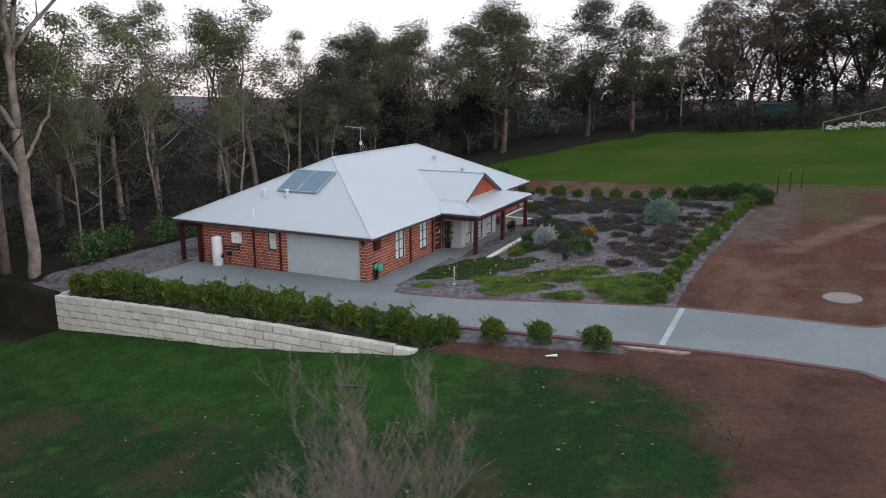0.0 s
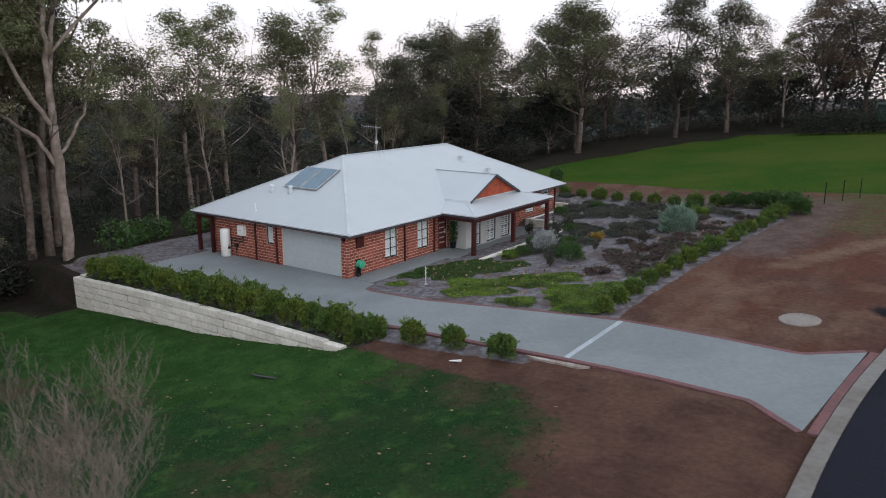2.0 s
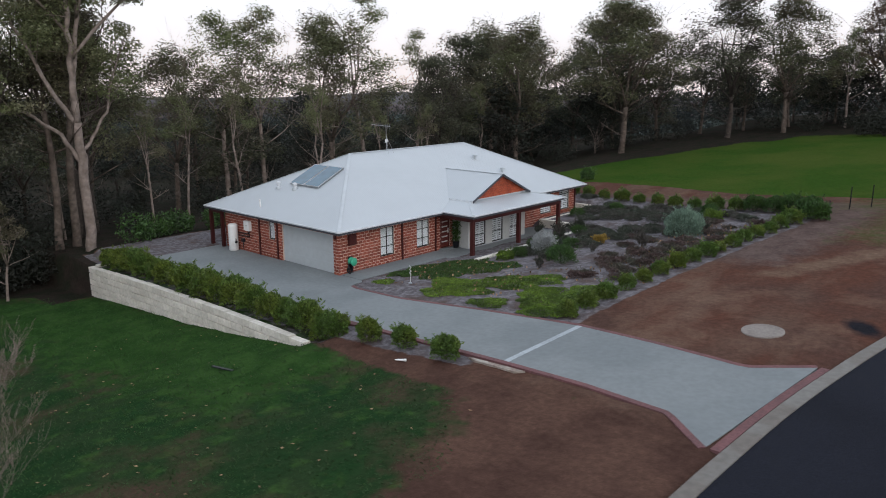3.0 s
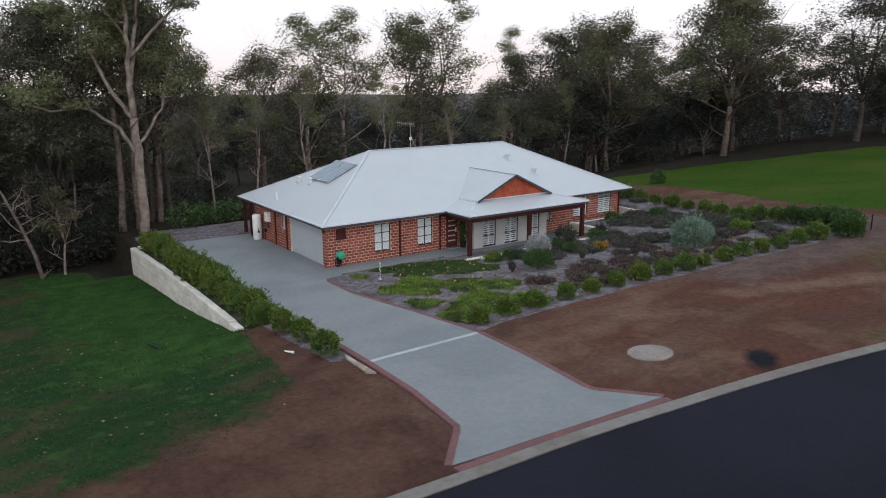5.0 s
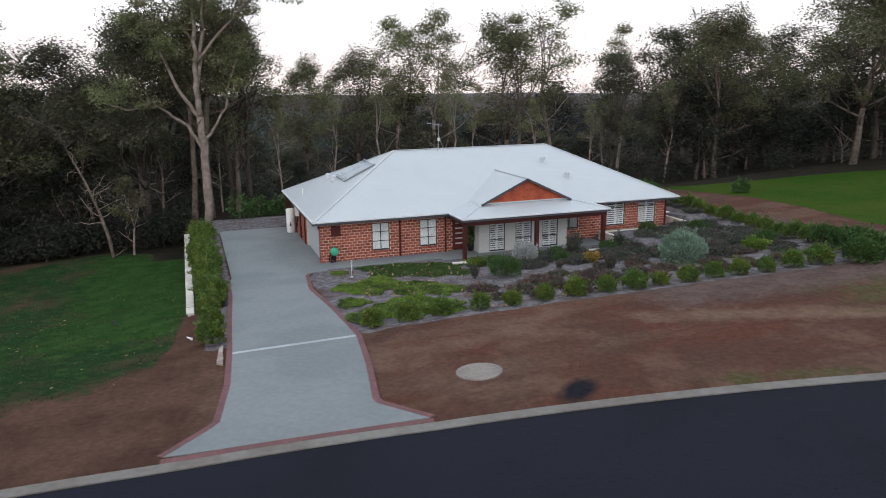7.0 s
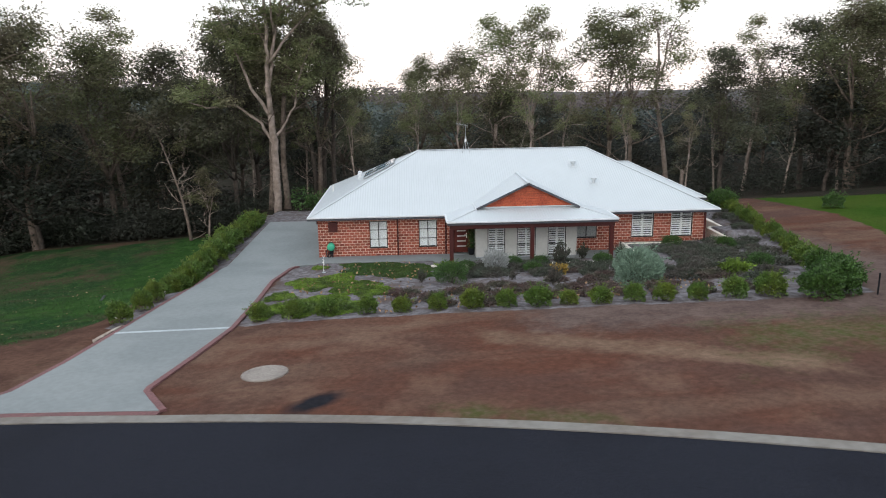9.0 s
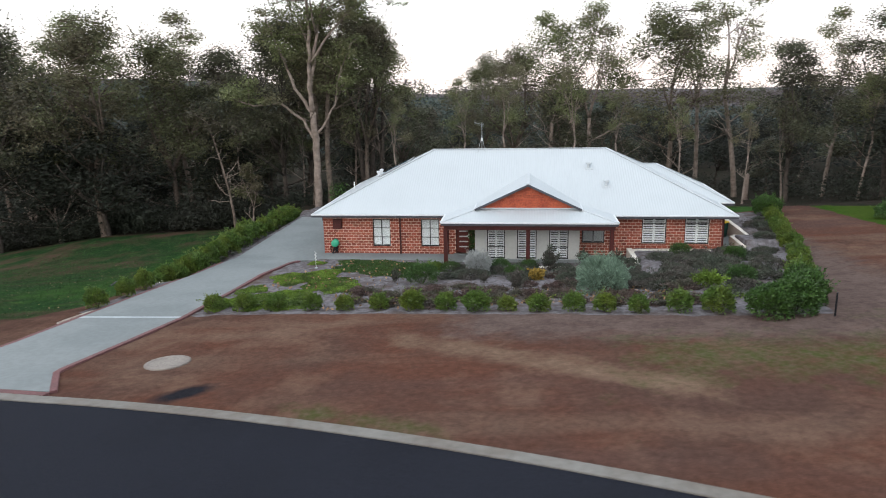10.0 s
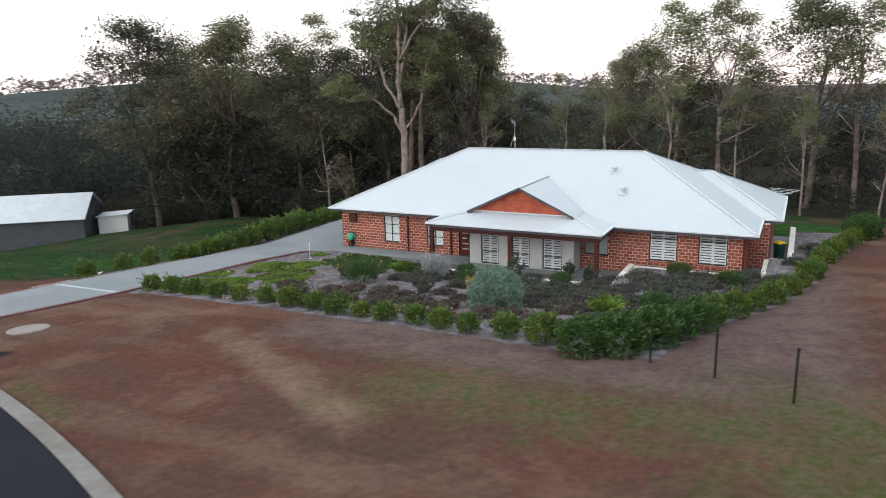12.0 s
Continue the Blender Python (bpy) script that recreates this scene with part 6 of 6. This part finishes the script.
plant_row(dark, [(-7.4, 43.6, 1.0), (-13.9, 45.2, 1.35), (-9.6, 42.0, 0.6), (-10.2, 37.6, 0.75), (-14.6, 48.8, 1.0), (-16.8, 47.2, 0.9)], rnd)
heath = bush("heath_mat", "low dark spreading heath on the mulch", 67, 1.22, 0.44, 1900, 0.10, M_LEAF_HEATH, "ground cover", "heath mats", upright=0.4, ragged=0.35)
plant_row(heath, [(x + rnd.uniform(-0.5, 0.5), y + rnd.uniform(-0.4, 0.4), rnd.uniform(0.68, 1.08)) for x, y in ((-16.3, 53.6), (-14.8, 53.2), (-13.2, 53.6), (-11.6, 53.0), (-10.2, 52.8), (-8.6, 52.2), (-13.9, 51.4), (-12.0, 51.2), (-10.3, 50.8), (-8.2, 50.2), (-11.7, 39.9), (-12.6, 44.2), (-12.7, 46.6), (-13.4, 47.6), (-10.6, 47.6), (-9.2, 48.4), (-6.9, 49.6), (-15.8, 51.2), (-4.9, 51.9), (-17.2, 57.3), (-19.2, 58.1), (-21.4, 58.5), (-24.0, 58.9), (-26.4, 59.4), (-16.0, 56.6), (-14.2, 56.4), (-12.4, 55.6), (-10.4, 54.8), (-8.4, 54.4), (-15.2, 49.6), (-13.6, 49.4), (-12.2, 48.6), (-11.0, 49.4), (-9.6, 49.8), (-8.0, 48.8), (-12.9, 42.8), (-13.9, 43.6), (-11.3, 44.0), (-14.0, 46.0), (-11.6, 46.4), (-10.2, 45.8), (-9.0, 51.0), (-13.0, 52.4), (-14.4, 54.6), (-12.6, 54.2), (-10.9, 53.8), (-15.6, 54.8), (-17.2, 55.4), (-6.0, 53.0), (-9.4, 53.6), (-13.0, 40.8), (-11.0, 41.4))], rnd)
bronze = bush("bronze_mat", "low bronze-brown ground cover with dry leaves", 68, 0.98, 0.36, 1400, 0.10, M_LEAF_PURPLE, "ground cover", "bronze mats", upright=0.4, ragged=0.4)
plant_row(bronze, [(x + rnd.uniform(-0.3, 0.3), y + rnd.uniform(-0.3, 0.3), rnd.uniform(0.65, 1.0)) for x, y in ((-5.3, 36.6), (-6.0, 38.0), (-5.6, 39.6), (-5.2, 41.0), (-6.6, 41.6), (-4.9, 42.8), (-4.6, 44.4), (-7.6, 39.8), (-9.4, 46.6), (-11.4, 45.6), (-4.6, 47.4), (-3.4, 48.6), (-4.9, 49.4), (-8.6, 44.2), (-6.9, 36.9), (-7.0, 39.0), (-6.4, 40.3), (-5.9, 42.4), (-7.2, 42.8), (-6.1, 43.9), (-5.7, 45.2), (-7.4, 45.4), (-8.6, 46.0), (-4.5, 38.6), (-4.4, 40.2), (-4.2, 45.8), (-3.7, 47.2), (-6.2, 50.6), (-5.2, 48.4), (-8.3, 41.2), (-7.6, 47.4), (-3.4, 50.2))], rnd)


def cover(name, label, blobs, mat, seed, n=260, leaf=0.12, thick=0.2):
    """A creeping mat of small leaves over an uneven patch."""
    rng = np.random.default_rng(seed)
    out = []
    for x, y, rx, ry in blobs:
        m = int(n * rx * ry)
        a, q = rng.uniform(0, 6.28, m), np.sqrt(rng.uniform(0, 1, m))
        edge = 1 + 0.18 * np.sin(a * 3 + x) + 0.1 * np.sin(a * 7 + y)
        px, py = x + rx * q * edge * np.cos(a), y + ry * q * edge * np.sin(a)
        lump = 0.5 + 0.5 * np.sin(px * 2.3) * np.sin(py * 2.9)
        pz = np.array([ground_z(u, v) for u, v in zip(px, py)]) + rng.uniform(0, thick, m) * (1.15 - q) * (0.6 + lump)
        out.append(np.stack([px, py, pz + 0.03], axis=1))
    p = np.concatenate(out)
    ob = new(name, quads(name, leaves(rng, p, leaf, leaf * 0.6, -0.6, None, 3), mat))
    return tagged(ob, label, "ground cover", kind="stuff")


cover("ground_cover", "dark green creeping lawn beside the path", [(-15.2, 35.8, 1.9, 2.6), (-13.2, 37.0, 1.7, 1.5), (-16.4, 34.2, 1.0, 1.2)], M_LEAF_MAT_DK, 71, 3200, 0.075, 0.08)
cover("ground_cover", "bright green creeping ground cover on mulch", [(-11.4, 32.2, 1.8, 1.3), (-10.0, 34.2, 1.9, 1.2), (-8.6, 35.4, 1.4, 0.9), (-12.9, 33.4, 1.0, 0.8)], M_LEAF_MAT, 72, 3000, 0.08, 0.13)
cover("ground_cover", "bright green creeping ground cover on mulch", [(-8.4, 31.0, 1.0, 0.7), (-16.0, 31.9, 0.6, 0.5)], M_LEAF_MAT, 73, 3000, 0.08, 0.12)
cover("ground_cover", "bright green creeping ground cover on mulch", [(-6.0, 32.4, 1.9, 1.2), (-5.2, 34.0, 1.2, 1.2), (-5.4, 30.9, 1.3, 0.7), (-7.2, 33.6, 0.9, 0.8)], M_LEAF_MAT, 74, 3000, 0.08, 0.16)
rng = np.random.default_rng(75)
fx, fy = rng.uniform(-16.6, -8, 170), rng.uniform(31.5, 38, 170)
tagged(new("fallen_leaves", quads("fallen_leaves", leaves(rng, np.stack([fx, fy, [ground_z(a, b) + 0.16 for a, b in zip(fx, fy)]], axis=1), 0.14, 0.10), M_FALLEN)), "scattered dry fallen leaves on the garden", "leaves", kind="stuff")
fx, fy = rng.uniform(-7.5, -3.4, 330), rng.uniform(35.5, 50, 330)
tagged(new("fallen_leaves", quads("fallen_leaves", leaves(rng, np.stack([fx, fy, [ground_z(a, b) + 0.12 for a, b in zip(fx, fy)]], axis=1), 0.15, 0.10), M_FALLEN)), "scattered dry fallen leaves on the mulch", "leaves", kind="stuff")
fx, fy = rng.uniform(-24, -1.5, 150), rng.uniform(12.5, 23.8, 150)
lying = leaves(rng, np.stack([fx, fy, [ground_z(a, b) + 0.05 for a, b in zip(fx, fy)]], axis=1), 0.13, 0.09)
lying[:, :, 2] = lying[:, :, 2].mean(axis=1, keepdims=True) + 0.2 * (lying[:, :, 2] - lying[:, :, 2].mean(axis=1, keepdims=True))
tagged(new("fallen_leaves", quads("fallen_leaves", lying, M_FALLEN)), "scattered dry fallen leaves on the lawn", "leaves", kind="stuff")

# lawn blades
rng = np.random.default_rng(81)
m = 52000
fx, fy = rng.uniform(-35, 0, m), rng.uniform(6, 24.0, m)
keep = np.array([masks(a, b)[0] > 0.45 + 0.3 * noise.noise((a * 0.4, b * 0.4, 7)) for a, b in zip(fx, fy)])
fx, fy = fx[keep], fy[keep]
base = np.stack([fx, fy, [ground_z(a, b) + 0.012 for a, b in zip(fx, fy)]], axis=1)
lean = np.stack([rng.normal(0, 0.04, len(fx)), rng.normal(0, 0.04, len(fx)), rng.uniform(0.015, 0.075, len(fx))], axis=1)
wid = np.stack([rng.normal(0, 0.012, len(fx)), rng.normal(0, 0.012, len(fx)), np.zeros(len(fx))], axis=1)
tagged(new("grass", quads("grass", np.stack([base - wid, base + wid, base + lean + wid * 0.3, base + lean - wid * 0.3], axis=1), M_GRASS)), "dark green patchy lawn grass", "grass", kind="stuff")

# ---- loose things ----
pot = thing("potted_plant", "tall dark potted plant beside the entry door", "potted plant", (-18.75, 40.78, 0.06))
part("pot", Shape().lathe([(0.13, 0), (0.17, 0.04), (0.21, 0.36), (0.22, 0.42), (0.19, 0.42)], 18), M_FRAME, pot, "dark glazed pot", True)
prng = np.random.default_rng(91)
pp = np.stack([prng.normal(0, 0.14, 340), prng.normal(0, 0.12, 340), prng.uniform(0.45, 1.75, 340)], axis=1)
part("foliage", quads("foliage", leaves(prng, pp, 0.26, 0.06, 0.4), M_LEAF_HEDGE_DK), M_LEAF_HEDGE_DK, pot)
part("stem", Shape().tube([(0, 0, 0.4), (0.02, 0.02, 1.2), (0, 0, 1.65)], [0.025, 0.018, 0.008], 6), M_BARK_DARK, pot)

stake = thing("garden_stake", "white spiral garden stake in the mulch", "garden stake", (-14.5, 32.3, ground_z(-14.5, 32.3)))
part("rod", Shape().tube([(0, 0, -0.1), (0, 0, 0.95)], 0.010, 6), M_WHITE, stake)
part("spiral", Shape().tube([(0.045 * math.cos(a), 0.045 * math.sin(a), 0.45 + a * 0.03) for a in np.linspace(0, 18, 60)], 0.009, 5), M_WHITE, stake)
part("stone", Shape().lathe([(0.10, 0.0), (0.09, 0.05), (0.05, 0.07)], 10), M_STRIP, stake)

scrap = thing("pipe_offcut", "white plastic pipe offcut lying in the dirt", "pipe", (-6.9, 24.05, ground_z(-6.9, 24.05) + 0.06))
part("pipe", Shape().tube([(-0.2, -0.08, 0.0), (0.2, 0.1, 0.03)], [0.02, 0.055], 10), M_WHITE, scrap)
log = thing("dark_plank", "dark weathered plank lying on the lawn", "plank", (-13.4, 20.7, ground_z(-13.4, 20.7) + 0.05))
part("board", Shape().beam((-0.55, -0.1, 0.0), (0.55, 0.15, 0.03), 0.12, 0.04), M_FRAME, log)

# star pickets with wire
picket = thing("fence_post", "thin black steel picket in the dirt", "fence post", group="paddock fence posts")
part("picket", Shape().box(-0.03, 0.03, -0.008, 0.008, -0.4, 1.38).box(-0.008, 0.008, -0.03, 0.03, -0.4, 1.38), M_FRAME, picket)
posts = [(-0.7, 54.25), (0.0, 56.0), (0.8, 57.85), (1.6, 59.7)]
for i, (x, y) in enumerate(posts):
    s = 0.6 if i == 0 else 1.0
    m = Matrix.Translation((x, y, ground_z(x, y))) @ Matrix.Diagonal((1, 1, s / picket.scale.z, 1))
    if i == 0:
        picket.matrix_basis = m
    else:
        copy_thing(picket, m)

# bare twiggy tree standing on the lawn
def bare_tree():
    rnd = random.Random(15)
    s, fine = Shape(), Shape()

    def twig(p, d, length, r, depth):
        pts, rad = [p], [r]
        for i in range(4):
            d = (d + Vector((rnd.gauss(0, 0.12), rnd.gauss(0, 0.12), 0.06))).normalized()
            p = p + d * length / 4
            pts.append(p)
            rad.append(max(0.003, r * (1 - 0.2 * (i + 1))))
        (s if depth < 2 else fine).tube(pts, rad, 5 if depth < 2 else 3)
        if depth < 4:
            for _ in range((6, 5, 4, 6)[depth]):
                j = rnd.randint(1, 4)
                side = Vector((rnd.gauss(0, 1), rnd.gauss(0, 1), rnd.uniform(0.2, 1.2))).normalized()
                twig(pts[j], (d * 0.7 + side * 0.6).normalized(), length * rnd.uniform(0.5, 0.75), rad[j] * 0.6, depth + 1)

    for i in range(4):
        a = 1.57 * i + 0.3
        twig(Vector((0, 0, -0.2)), Vector((0.48 * math.cos(a), 0.48 * math.sin(a), 1)).normalized(), 2.7, 0.042, 0)
    t = thing("bare_tree", "leafless grey twiggy small tree on the lawn", "tree", (-6.2, 10.2, ground_z(-6.2, 10.2)))
    part("trunk", s, M_TWIG, t)
    part("twig_crown", fine, M_TWIG, t, "fine bare grey twigs")


bare_tree()

# neighbour's white-roofed shed beyond the lawn
shed = thing("neighbour_shed", "dark shed with pale metal roof", "shed", (-31.6, -22.8, -6.9))
shed.rotation_euler = (0, 0, radians(37))
part("wall", Shape().box(-4.0, 4.0, -9.0, 9.0, -0.8, 3.2), M_FASCIA, shed)
part("roof", Shape().slab([(-4.4, -9.3, 3.1), (-4.4, 9.3, 3.1), (0, 9.3, 5.5), (0, -9.3, 5.5)], 0.06), M_CAP, shed)
part("roof", Shape().slab([(4.4, -9.3, 3.1), (4.4, 9.3, 3.1), (0, 9.3, 5.5), (0, -9.3, 5.5)], 0.06), M_CAP, shed)
part("gable_wall", Shape().slab([(-4.0, 9.02, 3.2), (4.0, 9.02, 3.2), (0, 9.02, 5.4)], 0.05), M_FASCIA, shed)
lt = thing("lean_to", "small white outbuilding with pale roof beside the shed", "lean-to", (-39.0, -14.4, ground_z(-39.0, -14.4)))
lt.rotation_euler = (0, 0, radians(37))
part("wall", Shape().box(-1.4, 1.4, -1.6, -1.5, -1.6, 2.2), M_WHITE, lt)
part("wall", Shape().box(-1.4, -1.3, -1.5, 1.5, -1.6, 2.2), M_WHITE, lt)
part("wall", Shape().box(-0.3, 1.4, 1.5, 1.6, -1.6, 2.2), M_WHITE, lt)
part("wall", Shape().box(1.3, 1.4, -1.5, 1.5, -1.6, 2.2), M_WHITE, lt)
part("roof", Shape().slab([(-1.7, -1.8, 2.2), (1.7, -1.8, 2.2), (1.7, 1.8, 2.4), (-1.7, 1.8, 2.4)], 0.06), M_CAP, lt)
for px_, py_ in ((-1.3, 1.5), (1.3, -1.4)):
    part("post", Shape().box(px_ - 0.06, px_ + 0.06, py_ - 0.06, py_ + 0.06, -1.6, 2.25), M_WHITE, lt)
# green garden shed and planting at the top of the paddock
gs = thing("garden_shed", "small dark green metal shed above the paddock", "shed", (-1.0, 118.0, ground_z(-1.0, 118.0)))
part("wall", Shape().box(-2.2, 2.2, -1.2, 1.2, -0.3, 2.0), M_DKGREEN, gs)
part("roof", Shape().slab([(-2.4, -1.4, 1.95), (2.4, -1.4, 1.95), (2.4, 1.4, 2.25), (-2.4, 1.4, 2.25)], 0.05), M_DKGREEN, gs)
rnd = random.Random(24)
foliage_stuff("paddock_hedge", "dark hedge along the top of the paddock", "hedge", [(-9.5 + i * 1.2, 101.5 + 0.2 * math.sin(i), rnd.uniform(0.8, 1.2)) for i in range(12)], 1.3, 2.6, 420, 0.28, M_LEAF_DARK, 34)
foliage_stuff("paddock_shrubs", "green and flowering shrubs above the paddock", "shrubs", [(5 + i * 1.3, 103 + rnd.uniform(-2, 3), rnd.uniform(0.6, 1.1)) for i in range(16)], 1.2, 1.8, 300, 0.22, M_LEAF_OLIVE, 35)
foliage_stuff("white_flowers", "white flowering garden plants above the paddock", "flowers", [(5 + i * 0.75, 99.5 + rnd.uniform(-0.8, 3.0), rnd.uniform(0.4, 0.9)) for i in range(16)], 0.8, 0.9, 90, 0.2, M_FLOWER, 36)

# broken trunk at the wood's edge behind the house
zs = ground_z(-48.9, 65.2)
stump = thing("broken_trunk", "pale broken tree trunk standing at the wood's edge", "tree stump", (-48.9, 65.2, zs))
part("trunk", Shape().tube([(0, 0, -0.4), (0.02, 0, 0.9), (0.0, 0.03, 1.8), (0.03, 0.02, 0.9 - zs), (0.0, 0.05, 1.05 - zs)], [0.24, 0.21, 0.20, 0.18, 0.05], 10), M_TWIG, stump, "", True)
# clothes hoist on the rear grass
zh = ground_z(-37.5, 56.4)
hoist = thing("clothes_hoist", "galvanised rotary clothes hoist on the rear grass", "clothes line", (-37.5, 56.4, zh))
part("mast", Shape().tube([(0, 0, -0.2), (0, 0, 1.95 - zh)], 0.03, 8), M_STEEL, hoist)
for i in range(4):
    a, b = 0.5 + 1.5708 * i, 0.5 + 1.5708 * (i + 1)
    p = (1.4 * math.cos(a), 1.4 * math.sin(a), 2.0 - zh)
    part("arm", Shape().tube([(0, 0, 1.75 - zh), p], 0.02, 6), M_STEEL, hoist)
    for f in (1.0, 0.75, 0.5):
        part("line", Shape().tube([(p[0] * f, p[1] * f, mix(1.75, 2.0, f) - zh), (1.4 * f * math.cos(b), 1.4 * f * math.sin(b), mix(1.75, 2.0, f) - zh)], 0.012, 4), M_WHITE, hoist)

# rail fence climbing past the flower garden
rf = thing("rail_fence", "weathered timber rail fence beside the flower garden", "fence")
run = [(4.2, 97.6, 1.1), (8.0, 98.2, 1.9), (12.0, 98.8, 2.8), (16.0, 99.4, 3.6)]
for (x0, y0, h0), (x1, y1, h1) in zip(run, run[1:]):
    part("rail", Shape().beam((x0, y0, ground_z(x0, y0) + h0), (x1, y1, ground_z(x1, y1) + h1), 0.08, 0.10), M_LID, rf)
for x, y, h in run:
    part("post", Shape().box(x - 0.06, x + 0.06, y - 0.06, y + 0.06, ground_z(x, y) - 0.3, ground_z(x, y) + h + 0.08, 0.01), M_LID, rf)

# ---- bricks, one by one on the front wall, joined elsewhere ----
full = Shape().box(-0.5, 0.5, -0.5, 0.5, -0.5, 0.5).mesh("brick", M_BRICK)
count = 0
for wall, bricks in brick_lots:
    rest = Shape()
    for axis, face, out, u, w, ln, ht in bricks:
        if wall is brick_lots[0][0] and count < 300:
            ob = new("brick", full)
            ob.parent = wall
            ob.location = (face + out * 0.0, u, w)
            ob.scale = (0.024, ln, ht)
            count += 1
        elif axis == "x":
            rest.box(face - 0.012, face + 0.012, u - ln / 2, u + ln / 2, w - ht / 2, w + ht / 2)
        else:
            rest.box(u - ln / 2, u + ln / 2, face - 0.012, face + 0.012, w - ht / 2, w + ht / 2)
    if rest.v:
        tagged(part("brickwork", rest, M_BRICK_REST, wall), kind="stuff")
